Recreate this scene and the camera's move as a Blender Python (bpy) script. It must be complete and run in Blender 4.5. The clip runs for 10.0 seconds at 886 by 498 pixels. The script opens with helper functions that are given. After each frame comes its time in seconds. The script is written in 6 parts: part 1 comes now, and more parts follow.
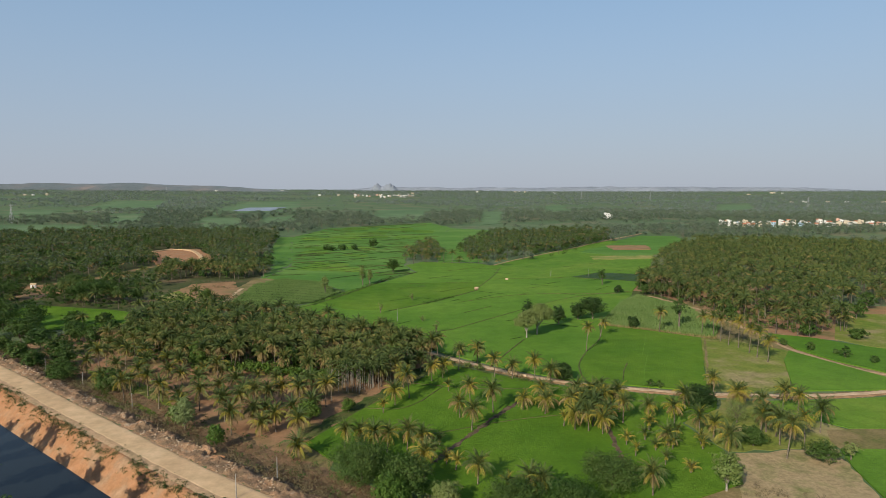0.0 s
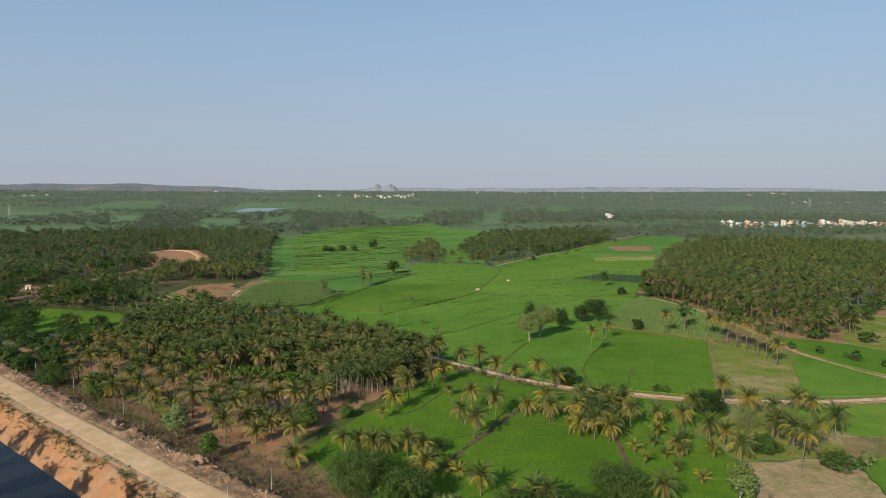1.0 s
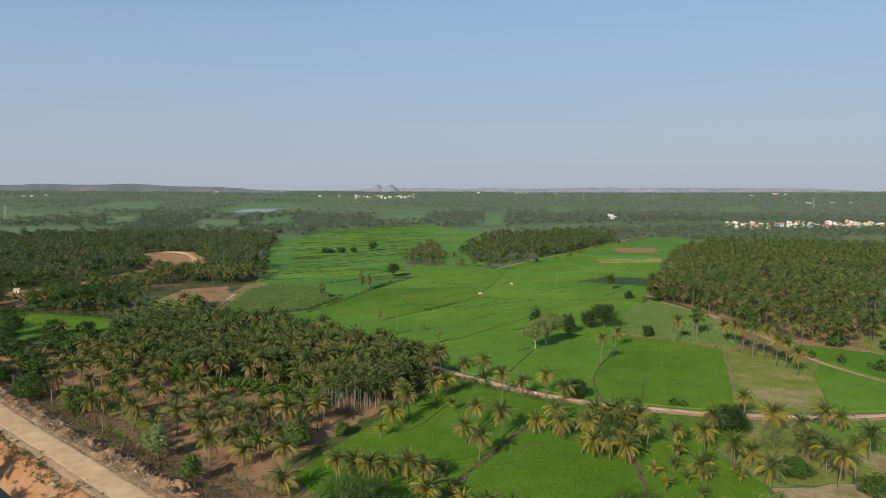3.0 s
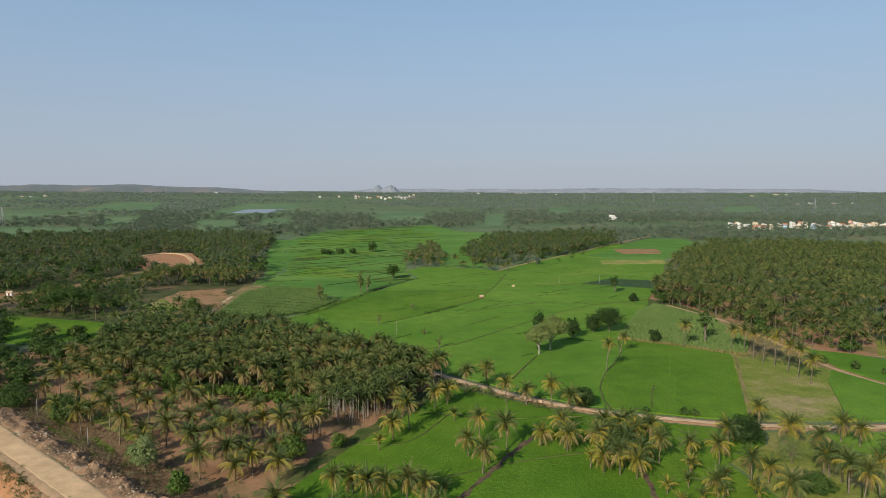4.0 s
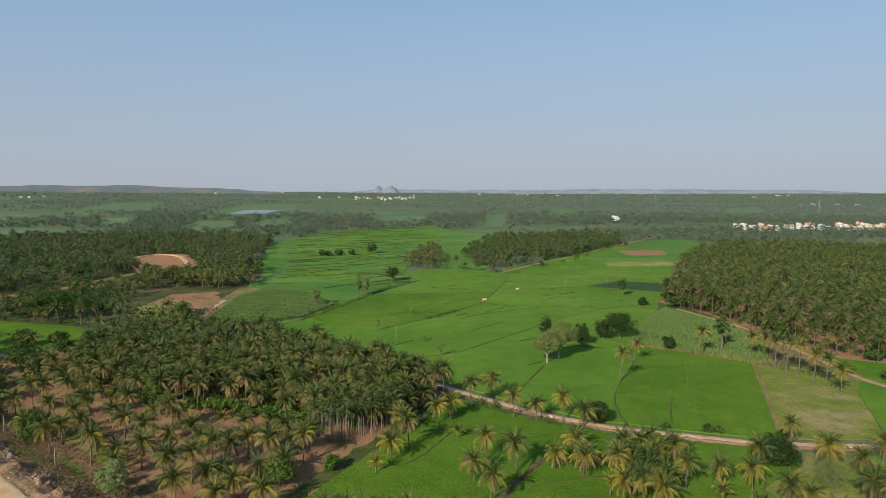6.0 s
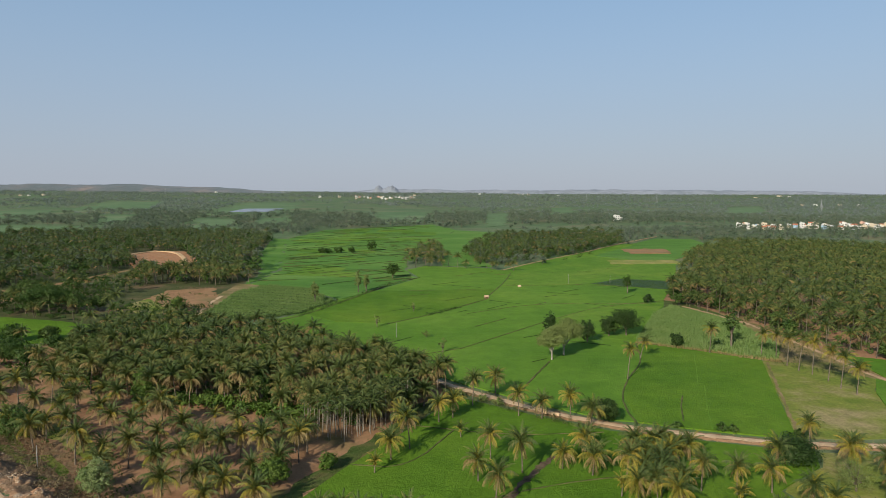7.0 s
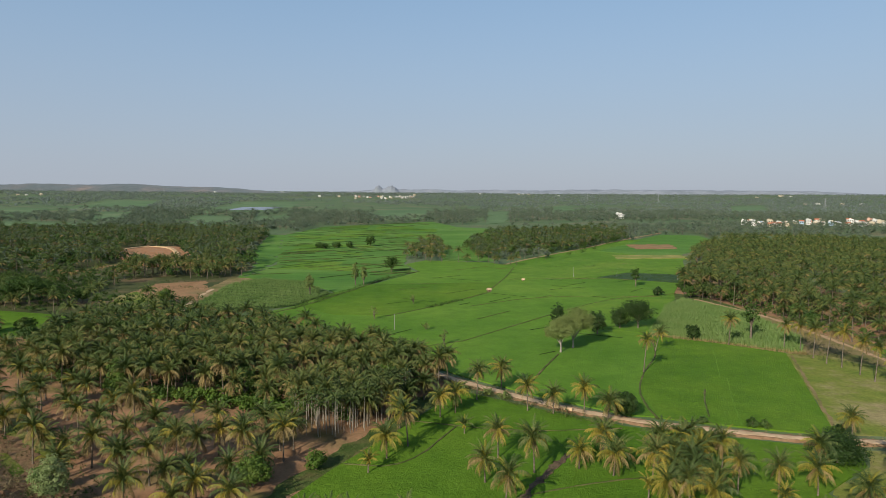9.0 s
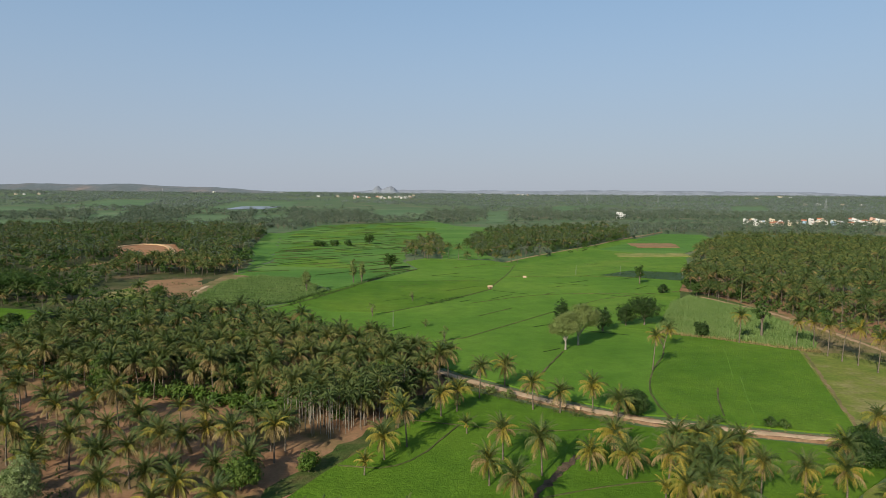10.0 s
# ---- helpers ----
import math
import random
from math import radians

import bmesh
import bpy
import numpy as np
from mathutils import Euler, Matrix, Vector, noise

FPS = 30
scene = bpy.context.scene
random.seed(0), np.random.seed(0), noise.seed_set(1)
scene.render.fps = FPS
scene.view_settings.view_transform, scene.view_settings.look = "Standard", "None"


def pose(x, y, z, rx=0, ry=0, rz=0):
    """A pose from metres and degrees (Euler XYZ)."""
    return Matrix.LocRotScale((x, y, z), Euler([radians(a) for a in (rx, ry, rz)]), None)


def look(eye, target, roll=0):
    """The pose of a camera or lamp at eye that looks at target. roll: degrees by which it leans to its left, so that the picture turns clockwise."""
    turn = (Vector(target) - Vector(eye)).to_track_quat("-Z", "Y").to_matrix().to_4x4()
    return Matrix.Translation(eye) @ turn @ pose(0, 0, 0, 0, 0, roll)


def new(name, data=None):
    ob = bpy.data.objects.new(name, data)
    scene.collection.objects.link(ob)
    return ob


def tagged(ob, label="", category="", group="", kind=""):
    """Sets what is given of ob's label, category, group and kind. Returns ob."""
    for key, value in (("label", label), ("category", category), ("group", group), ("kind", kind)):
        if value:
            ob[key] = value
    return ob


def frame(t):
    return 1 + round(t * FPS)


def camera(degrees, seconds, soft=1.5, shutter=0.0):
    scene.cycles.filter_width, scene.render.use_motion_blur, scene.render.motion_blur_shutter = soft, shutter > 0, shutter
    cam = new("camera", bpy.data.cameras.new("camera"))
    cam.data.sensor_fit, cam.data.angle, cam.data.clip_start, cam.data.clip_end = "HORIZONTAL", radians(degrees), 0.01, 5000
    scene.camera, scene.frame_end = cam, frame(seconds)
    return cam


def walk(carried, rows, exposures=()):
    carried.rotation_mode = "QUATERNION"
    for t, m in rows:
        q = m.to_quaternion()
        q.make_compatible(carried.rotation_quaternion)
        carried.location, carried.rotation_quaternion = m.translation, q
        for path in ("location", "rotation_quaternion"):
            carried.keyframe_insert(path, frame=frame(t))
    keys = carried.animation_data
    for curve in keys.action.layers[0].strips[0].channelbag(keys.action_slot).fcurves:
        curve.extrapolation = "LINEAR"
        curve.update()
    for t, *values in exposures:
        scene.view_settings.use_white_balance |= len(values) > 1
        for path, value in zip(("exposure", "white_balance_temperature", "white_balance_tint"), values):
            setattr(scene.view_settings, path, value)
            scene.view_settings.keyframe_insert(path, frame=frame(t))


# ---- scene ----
# ---------------------------------------------------------------- camera
cam = camera(69.6, 10.0, soft=0.6)
PATH = [
    (0, (0.628, -0.136, 64.161), (0.688, 1.854, 63.968), 0.2),
    (0.5, (0.651, 2.602, 64.001), (0.711, 4.592, 63.81), 0.2),
    (1, (0.573, 5.358, 63.924), (0.632, 7.348, 63.733), 0.2),
    (1.5, (0.472, 8.333, 63.923), (0.531, 10.324, 63.733), 0.2),
    (2, (0.311, 11.497, 63.827), (0.37, 13.487, 63.638), 0.2),
    (2.5, (0.489, 14.371, 64.05), (0.546, 16.361, 63.86), 0.2),
    (4, (0.237, 24.938, 63.994), (0.294, 26.929, 63.806), 0.2),
    (4.5, (0.196, 28.633, 64.036), (0.252, 30.624, 63.849), 0.2),
    (5, (-0.065, 32.219, 64.103), (-0.008, 34.209, 63.916), 0.2),
    (5.5, (0.142, 35.76, 63.942), (0.198, 37.75, 63.756), 0.2),
    (7, (-0.358, 46.016, 59.848), (-0.303, 48.006, 59.664), 0.4),
    (7.5, (-0.35, 49.384, 58.217), (-0.296, 51.375, 58.033), 0.5),
    (8, (-0.275, 53.318, 56.429), (-0.221, 55.309, 56.246), 0.4),
    (8.5, (-0.354, 56.792, 54.696), (-0.3, 58.783, 54.515), 0.5),
    (9, (-0.326, 60.286, 53.133), (-0.271, 62.277, 52.952), 0.4),
    (9.5, (-0.571, 64.127, 51.472), (-0.514, 66.118, 51.292), 0.5),
    (10, (-0.58, 67.73, 49.979), (-0.522, 69.722, 49.801), 0.5),
]
walk(cam, [(t, look(eye, target, roll)) for t, eye, target, roll in PATH], [(0, 0.12), (10, 0.12)])

# ---------------------------------------------------------------- sky and sun
SUN_DIR = Vector((-0.54, -0.842, 0.535)).normalized()      # towards the low afternoon sun
SUN_ELEV = math.asin(SUN_DIR.z)
world = bpy.data.worlds.new("sky")
scene.world = world
world.use_nodes = True
wn = world.node_tree.nodes
sky = wn.new("ShaderNodeTexSky")
sky.sky_type = "NISHITA"
sky.sun_disc = False
sky.sun_elevation = SUN_ELEV
sky.sun_rotation = math.atan2(SUN_DIR.x, SUN_DIR.y)
sky.altitude = 0
sky.air_density = 1.0
sky.dust_density = 0.5
sky.ozone_density = 0.6
wn["Background"].inputs["Strength"].default_value = 0.102
haze = wn.new("ShaderNodeMix")                               # dusty haze low in the sky
haze.data_type = "RGBA"
up = wn.new("ShaderNodeTexCoord")
split = wn.new("ShaderNodeSeparateXYZ")
thick = wn.new("ShaderNodeValToRGB")                         # the haze thins out with height
while len(thick.color_ramp.elements) < 4:
    thick.color_ramp.elements.new(0.5)
for e, (p, v) in zip(thick.color_ramp.elements, ((0.0, 0.95), (0.12, 0.85), (0.34, 0.55), (1.0, 0.06))):
    e.position, e.color = p, (v, v, v, 1)
world.node_tree.links.new(up.outputs["Generated"], split.inputs[0])
world.node_tree.links.new(split.outputs["Z"], thick.inputs[0])
world.node_tree.links.new(thick.outputs[0], haze.inputs[0])
tint = wn.new("ShaderNodeValToRGB")                          # and turns from grey to blue
for e, (p, c) in zip(tint.color_ramp.elements, ((0.0, (0.355, 0.40, 0.475)), (0.30, (0.255, 0.405, 0.60)))):
    e.position, e.color = p, (*c, 1)
tens = wn.new("ShaderNodeVectorMath")
tens.operation = "SCALE"
tens.inputs["Scale"].default_value = 10.0
world.node_tree.links.new(split.outputs["Z"], tint.inputs[0])
world.node_tree.links.new(tint.outputs[0], tens.inputs[0])
world.node_tree.links.new(tens.outputs[0], haze.inputs[7])
world.node_tree.links.new(sky.outputs[0], haze.inputs[6])
world.node_tree.links.new(haze.outputs[2], wn["Background"].inputs["Color"])

sun = new("sun", bpy.data.lights.new("sun", "SUN"))
sun.data.energy = 5.0
sun.data.angle = radians(0.55)
sun.data.color = (1.0, 0.90, 0.74)
sun.matrix_world = look((0, 0, 300), Vector((0, 0, 300)) - SUN_DIR)


# ---------------------------------------------------------------- materials
def nodes_of(name, rough=0.85, spec=0.25):
    m = bpy.data.materials.new(name)
    m.use_nodes = True
    nt = m.node_tree
    b = nt.nodes["Principled BSDF"]
    b.inputs["Roughness"].default_value = rough
    b.inputs["Specular IOR Level"].default_value = spec
    return m, nt, b


def noise_node(nt, scale, detail=4.0, vec=None, rough=0.6):
    n = nt.nodes.new("ShaderNodeTexNoise")
    n.inputs["Scale"].default_value = scale
    n.inputs["Detail"].default_value = detail
    n.inputs["Roughness"].default_value = rough
    if vec is not None:
        nt.links.new(vec, n.inputs["Vector"])
    return n


def ramp(nt, fac, stops):
    r = nt.nodes.new("ShaderNodeValToRGB")
    el = r.color_ramp.elements
    while len(el) < len(stops):
        el.new(0.5)
    for e, (p, c) in zip(el, stops):
        e.position, e.color = p, (*c, 1)
    nt.links.new(fac, r.inputs["Fac"])
    return r.outputs["Color"]


def mixed(nt, a, b, fac, mode="MIX"):
    n = nt.nodes.new("ShaderNodeMix")
    n.data_type, n.blend_type = "RGBA", mode
    for sock, v in ((n.inputs[0], fac), (n.inputs[6], a), (n.inputs[7], b)):
        if isinstance(v, bpy.types.NodeSocket):
            nt.links.new(v, sock)
        elif isinstance(v, tuple):
            sock.default_value = (*v, 1)
        else:
            sock.default_value = v
    return n.outputs[2]


def bump(nt, b, height, strength, dist):
    n = nt.nodes.new("ShaderNodeBump")
    n.inputs["Strength"].default_value = strength
    n.inputs["Distance"].default_value = dist
    nt.links.new(height, n.inputs["Height"])
    nt.links.new(n.outputs[0], b.inputs["Normal"])


def place_of(nt, sx=1, sy=1, sz=1, turn=0):
    g = nt.nodes.new("ShaderNodeNewGeometry")
    mp = nt.nodes.new("ShaderNodeMapping")
    mp.inputs["Scale"].default_value = (sx, sy, sz)
    mp.inputs["Rotation"].default_value = (0, 0, turn)
    nt.links.new(g.outputs["Position"], mp.inputs["Vector"])
    return mp.outputs[0]


# Bluish-white sheen that stands in for distance haze, strongest at low angles.
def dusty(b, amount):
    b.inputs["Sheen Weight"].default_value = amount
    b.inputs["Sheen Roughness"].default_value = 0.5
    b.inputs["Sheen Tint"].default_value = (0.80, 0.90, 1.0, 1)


def surface(name, coarse, fine, big=0.02, small=0.6, rough=0.9, relief=0.4, dist=0.3, spec=0.15, sx=1, sy=1, turn=0, haze_sheen=0.0):
    """A ground-like surface: coarse colour stops in large patches, multiplied by a middling mottle and a fine grain.
    The last value sets a sheen that stands in for distance haze at low angles.
    """
    m, nt, b = nodes_of(name, rough, spec)
    dusty(b, haze_sheen)
    v = place_of(nt, sx, sy, 1, turn)
    a = noise_node(nt, big, 5, v)
    c = noise_node(nt, small, 6, v, 0.7)
    base = ramp(nt, a.outputs["Fac"], coarse)
    grain = ramp(nt, c.outputs["Fac"], fine)
    mottle = ramp(nt, noise_node(nt, (big * small) ** 0.5, 4, v).outputs["Fac"], [(0.3, (0.84, 0.86, 0.84)), (0.7, (1.14, 1.12, 1.14))])
    nt.links.new(mixed(nt, mixed(nt, base, mottle, 1.0, "MULTIPLY"), grain, 0.75, "MULTIPLY"), b.inputs["Base Color"])
    bump(nt, b, c.outputs["Fac"], relief, dist)
    return m


def leafy(name, stops, patch=0.12, rough=0.55, through_light=0.2, spec=0.18, haze_sheen=0.0):
    """Foliage: colour varies from leaf to leaf and from tree to tree, some light passes through."""
    m, nt, b = nodes_of(name, rough, spec)
    dusty(b, haze_sheen)
    g = nt.nodes.new("ShaderNodeNewGeometry")
    info = nt.nodes.new("ShaderNodeObjectInfo")
    n = noise_node(nt, patch, 2, g.outputs["Position"])
    s1 = nt.nodes.new("ShaderNodeMath")
    s1.operation = "MULTIPLY_ADD"
    nt.links.new(g.outputs["Random Per Island"], s1.inputs[0])
    s1.inputs[1].default_value = 0.45
    nt.links.new(n.outputs["Fac"], s1.inputs[2])
    s2 = nt.nodes.new("ShaderNodeMath")
    s2.operation = "MULTIPLY_ADD"
    nt.links.new(info.outputs["Random"], s2.inputs[0])
    s2.inputs[1].default_value = 0.3
    nt.links.new(s1.outputs[0], s2.inputs[2])
    s3 = nt.nodes.new("ShaderNodeMath")
    s3.operation = "MULTIPLY_ADD"
    nt.links.new(s2.outputs[0], s3.inputs[0])
    s3.inputs[1].default_value, s3.inputs[2].default_value = 1.1, -0.45
    col = ramp(nt, s3.outputs[0], stops)
    nt.links.new(col, b.inputs["Base Color"])
    t = nt.nodes.new("ShaderNodeBsdfTranslucent")
    nt.links.new(mixed(nt, col, (1.0, 1.0, 0.45), 1.0, "MULTIPLY"), t.inputs["Color"])
    mx = nt.nodes.new("ShaderNodeMixShader")
    mx.inputs[0].default_value = through_light
    nt.links.new(b.outputs[0], mx.inputs[1])
    nt.links.new(t.outputs[0], mx.inputs[2])
    nt.links.new(mx.outputs[0], nt.nodes["Material Output"].inputs["Surface"])
    return m


GREY = [(0.25, (0.55, 0.55, 0.55)), (0.75, (1.3, 1.3, 1.3))]
FINE = [(0.25, (0.88, 0.87, 0.86)), (0.75, (1.08, 1.08, 1.08))]
SOFT = [(0.25, (0.72, 0.72, 0.72)), (0.75, (1.2, 1.2, 1.2))]

M_LAND = surface("dry_scrub_land", [(0.3, (0.068, 0.130, 0.042)), (0.52, (0.095, 0.142, 0.055)), (0.70, (0.16, 0.15, 0.078))], GREY, 0.012, 0.35, haze_sheen=0.025)
M_RED = surface("red_soil", [(0.35, (0.25, 0.135, 0.07)), (0.5, (0.31, 0.18, 0.098)), (0.63, (0.16, 0.135, 0.05)), (0.72, (0.09, 0.11, 0.03))], SOFT, 0.05, 1.4, relief=0.5)
M_ROADDIRT = surface("pale_dirt", [(0.3, (0.45, 0.305, 0.17)), (0.55, (0.54, 0.375, 0.215)), (0.75, (0.60, 0.43, 0.26))], FINE, 0.09, 1.1, relief=0.08)
M_TRACK = surface("dusty_track", [(0.3, (0.40, 0.275, 0.16)), (0.55, (0.52, 0.375, 0.235)), (0.75, (0.60, 0.45, 0.30))], SOFT, 0.15, 1.3, relief=0.25)
M_BANK = surface("orange_earth_bank", [(0.3, (0.29, 0.140, 0.065)), (0.5, (0.37, 0.190, 0.094)), (0.62, (0.32, 0.20, 0.115)), (0.75, (0.44, 0.275, 0.16))], SOFT, 0.16, 1.6, relief=0.9)
M_EMBANK = surface("brown_embankment", [(0.3, (0.20, 0.115, 0.06)), (0.5, (0.26, 0.16, 0.09)), (0.66, (0.15, 0.12, 0.06)), (0.8, (0.36, 0.21, 0.12))], GREY, 0.16, 1.6, relief=0.8)
# Dull far green: distance haze is put into the crop's colour.
M_FARFIELD = surface("hazed_far_crop", [(0.3, (0.075, 0.145, 0.045)), (0.55, (0.10, 0.165, 0.06)), (0.75, (0.15, 0.18, 0.085))], SOFT, 0.006, 0.1, 0.9, 0.3, 0.5, 0.05, haze_sheen=0.05)
M_SHOULDER = surface("road_shoulder_earth", [(0.3, (0.33, 0.215, 0.125)), (0.5, (0.42, 0.28, 0.165)), (0.7, (0.27, 0.20, 0.11))], SOFT, 0.2, 1.8, relief=0.5)
M_SPOIL = surface("spoil_earth", [(0.3, (0.13, 0.095, 0.055)), (0.46, (0.21, 0.14, 0.085)), (0.58, (0.31, 0.185, 0.105)), (0.70, (0.33, 0.26, 0.18))], GREY, 0.3, 2.2, relief=1.0)
M_RUBBLE = surface("rubble_stone", [(0.3, (0.22, 0.145, 0.085)), (0.45, (0.31, 0.225, 0.145)), (0.65, (0.40, 0.32, 0.23))], GREY, 0.6, 3.0, relief=0.8)
M_PADDY = surface("young_rice", [(0.34, (0.080, 0.176, 0.017)), (0.5, (0.104, 0.208, 0.022)), (0.66, (0.138, 0.240, 0.029))], SOFT, 0.014, 1.2, 0.8, 0.8, 0.4, 0.05, haze_sheen=0.004)
M_PADDY2 = surface("dense_rice", [(0.34, (0.068, 0.150, 0.012)), (0.52, (0.091, 0.179, 0.015)), (0.68, (0.122, 0.207, 0.020))], SOFT, 0.02, 1.1, 0.8, 0.9, 0.4, 0.05, haze_sheen=0.003)
M_PADDY3 = surface("ripening_rice", [(0.34, (0.086, 0.185, 0.017)), (0.52, (0.112, 0.208, 0.022)), (0.68, (0.150, 0.232, 0.030))], SOFT, 0.025, 1.2, 0.8, 0.7, 0.3, 0.05, haze_sheen=0.005)
M_TERRACE = surface("terrace_rice", [(0.34, (0.066, 0.162, 0.020)), (0.5, (0.090, 0.196, 0.027)), (0.66, (0.130, 0.226, 0.042))], SOFT, 0.012, 0.7, 0.8, 0.6, 0.4, 0.05, sx=0.5, sy=1.6, haze_sheen=0.014)
M_GRASS = surface("grazed_grass", [(0.34, (0.12, 0.18, 0.022)), (0.5, (0.175, 0.20, 0.038)), (0.64, (0.29, 0.24, 0.11))], GREY, 0.06, 0.9, 0.9, 0.5)
M_VERGEGRASS = surface("rough_green_weeds", [(0.3, (0.05, 0.085, 0.018)), (0.5, (0.075, 0.105, 0.026)), (0.7, (0.14, 0.12, 0.05))], GREY, 0.15, 1.4, 0.9, 0.9)
M_DRYGRASS = surface("dry_grass", [(0.3, (0.12, 0.13, 0.035)), (0.5, (0.21, 0.165, 0.07)), (0.7, (0.32, 0.23, 0.12))], GREY, 0.09, 1.2, 0.9, 0.5)
M_STUBBLE = surface("ploughed_earth", [(0.3, (0.25, 0.185, 0.095)), (0.5, (0.36, 0.27, 0.145)), (0.70, (0.17, 0.18, 0.06))], GREY, 0.12, 1.1, 0.9, 0.6)
M_BROWN = surface("brown_field", [(0.3, (0.23, 0.125, 0.06)), (0.5, (0.30, 0.175, 0.088)), (0.68, (0.18, 0.15, 0.062))], SOFT, 0.05, 0.8, 0.9, 0.4)
M_BUND = surface("field_bund", [(0.35, (0.055, 0.082, 0.018)), (0.5, (0.088, 0.102, 0.032)), (0.65, (0.155, 0.13, 0.06))], GREY, 0.2, 2.0, 0.95, 0.8)
# Weed green darkened to paint the shadow lines of the terrace steps.
M_SHADEWEED = surface("shade_toned_weeds", [(0.3, (0.022, 0.05, 0.010)), (0.55, (0.035, 0.07, 0.014)), (0.7, (0.07, 0.09, 0.03))], GREY, 0.2, 2.0, 0.95, 0.8)
# Weeds and brown soil, darkened so the colour holds some of the trees' shade.
M_WESTFLOOR = surface("shade_darkened_weeds", [(0.32, (0.04, 0.06, 0.018)), (0.52, (0.075, 0.085, 0.03)), (0.68, (0.16, 0.11, 0.06))], GREY, 0.04, 0.9, 0.95, 0.6)
# Paler, greyed copies of the palm and tree leaf, painted to imitate distance haze.
M_FRONDFAR = leafy("hazed_palm_leaf", [(0.1, (0.054, 0.084, 0.048)), (0.5, (0.084, 0.114, 0.068)), (0.9, (0.125, 0.14, 0.088))], 0.01, haze_sheen=0.3)
M_LEAFMID = leafy("hazed_green_leaf", [(0.1, (0.044, 0.076, 0.042)), (0.5, (0.067, 0.10, 0.055)), (0.9, (0.098, 0.124, 0.072))], 0.02, haze_sheen=0.3)
M_DITCH = surface("ditch_earth", [(0.35, (0.07, 0.052, 0.033)), (0.55, (0.16, 0.11, 0.07)), (0.66, (0.06, 0.085, 0.02))], GREY, 0.4, 2.5, 0.95, 0.8)
# Horizon rock and ridge are shifted to blue-grey to imitate haze.
M_ROCK = surface("hazed_hill_rock", [(0.35, (0.20, 0.225, 0.26)), (0.6, (0.25, 0.275, 0.31))], SOFT, 0.006, 0.04, 0.95, 0.5, 8.0, haze_sheen=0.06)
M_RIDGE = surface("hazed_scrub_ridge", [(0.44, (0.095, 0.115, 0.115)), (0.58, (0.13, 0.13, 0.125)), (0.70, (0.21, 0.17, 0.145))], SOFT, 0.006, 0.05, 0.95, 0.5, 6.0, haze_sheen=0.14)
M_TRUNK = surface("palm_bark", [(0.3, (0.10, 0.080, 0.058)), (0.7, (0.21, 0.175, 0.13))], GREY, 1.5, 6.0, 0.9, 0.5, 0.05)
M_PALETRUNK = surface("pale_bark", [(0.3, (0.22, 0.195, 0.155)), (0.7, (0.35, 0.32, 0.265))], GREY, 1.5, 6.0, 0.9, 0.5, 0.05)
M_CONCRETE = surface("concrete", [(0.3, (0.26, 0.25, 0.23)), (0.7, (0.36, 0.35, 0.32))], SOFT, 0.8, 5.0, 0.85, 0.3, 0.02)
M_FROND = leafy("palm_leaf", [(0.05, (0.032, 0.058, 0.016)), (0.45, (0.068, 0.100, 0.026)), (0.75, (0.112, 0.134, 0.036)), (0.97, (0.19, 0.165, 0.05))])
M_FRONDY = leafy("yellow_palm_leaf", [(0.1, (0.115, 0.145, 0.022)), (0.5, (0.215, 0.195, 0.03)), (0.9, (0.34, 0.25, 0.045))])
M_FRONDB = leafy("dry_palm_leaf", [(0.1, (0.12, 0.088, 0.034)), (0.5, (0.215, 0.158, 0.060)), (0.9, (0.30, 0.225, 0.095))])
M_LEAF = leafy("green_leaf", [(0.1, (0.028, 0.065, 0.012)), (0.5, (0.050, 0.095, 0.018)), (0.9, (0.085, 0.125, 0.028))])
M_LEAFDARK = leafy("dark_leaf", [(0.1, (0.018, 0.042, 0.010)), (0.5, (0.032, 0.064, 0.014)), (0.9, (0.055, 0.088, 0.021))])
M_LEAFLIGHT = leafy("light_leaf", [(0.1, (0.10, 0.150, 0.036)), (0.5, (0.152, 0.198, 0.056)), (0.9, (0.20, 0.235, 0.08))])
M_LEAFBRIGHT = leafy("bright_leaf", [(0.1, (0.05, 0.105, 0.014)), (0.5, (0.078, 0.14, 0.021)), (0.9, (0.11, 0.165, 0.03))])
M_LEAFPALE = leafy("pale_flowering_leaf", [(0.1, (0.135, 0.19, 0.065)), (0.5, (0.185, 0.24, 0.09)), (0.9, (0.245, 0.29, 0.125))])
M_FRONDG = leafy("olive_palm_leaf", [(0.1, (0.080, 0.105, 0.025)), (0.5, (0.135, 0.142, 0.036)), (0.9, (0.215, 0.185, 0.055))])
M_STRAW = surface("yellow_crop", [(0.3, (0.15, 0.20, 0.035)), (0.5, (0.24, 0.245, 0.06)), (0.7, (0.33, 0.28, 0.10))], SOFT, 0.06, 1.0, 0.85, 0.5)
M_VERGE = leafy("olive_weed_leaf", [(0.1, (0.048, 0.070, 0.020)), (0.5, (0.075, 0.100, 0.030)), (0.9, (0.13, 0.125, 0.05))])
M_SCRUB = leafy("dry_scrub_leaf", [(0.1, (0.11, 0.085, 0.045)), (0.5, (0.17, 0.13, 0.07)), (0.9, (0.20, 0.17, 0.085))])
# Bluish grey-green of the far woods: the haze is in the leaf colour.
M_FARLEAF = leafy("hazed_wood_leaf", [(0.1, (0.080, 0.108, 0.084)), (0.5, (0.105, 0.134, 0.108)), (0.9, (0.135, 0.155, 0.125))], 0.01, haze_sheen=0.6)
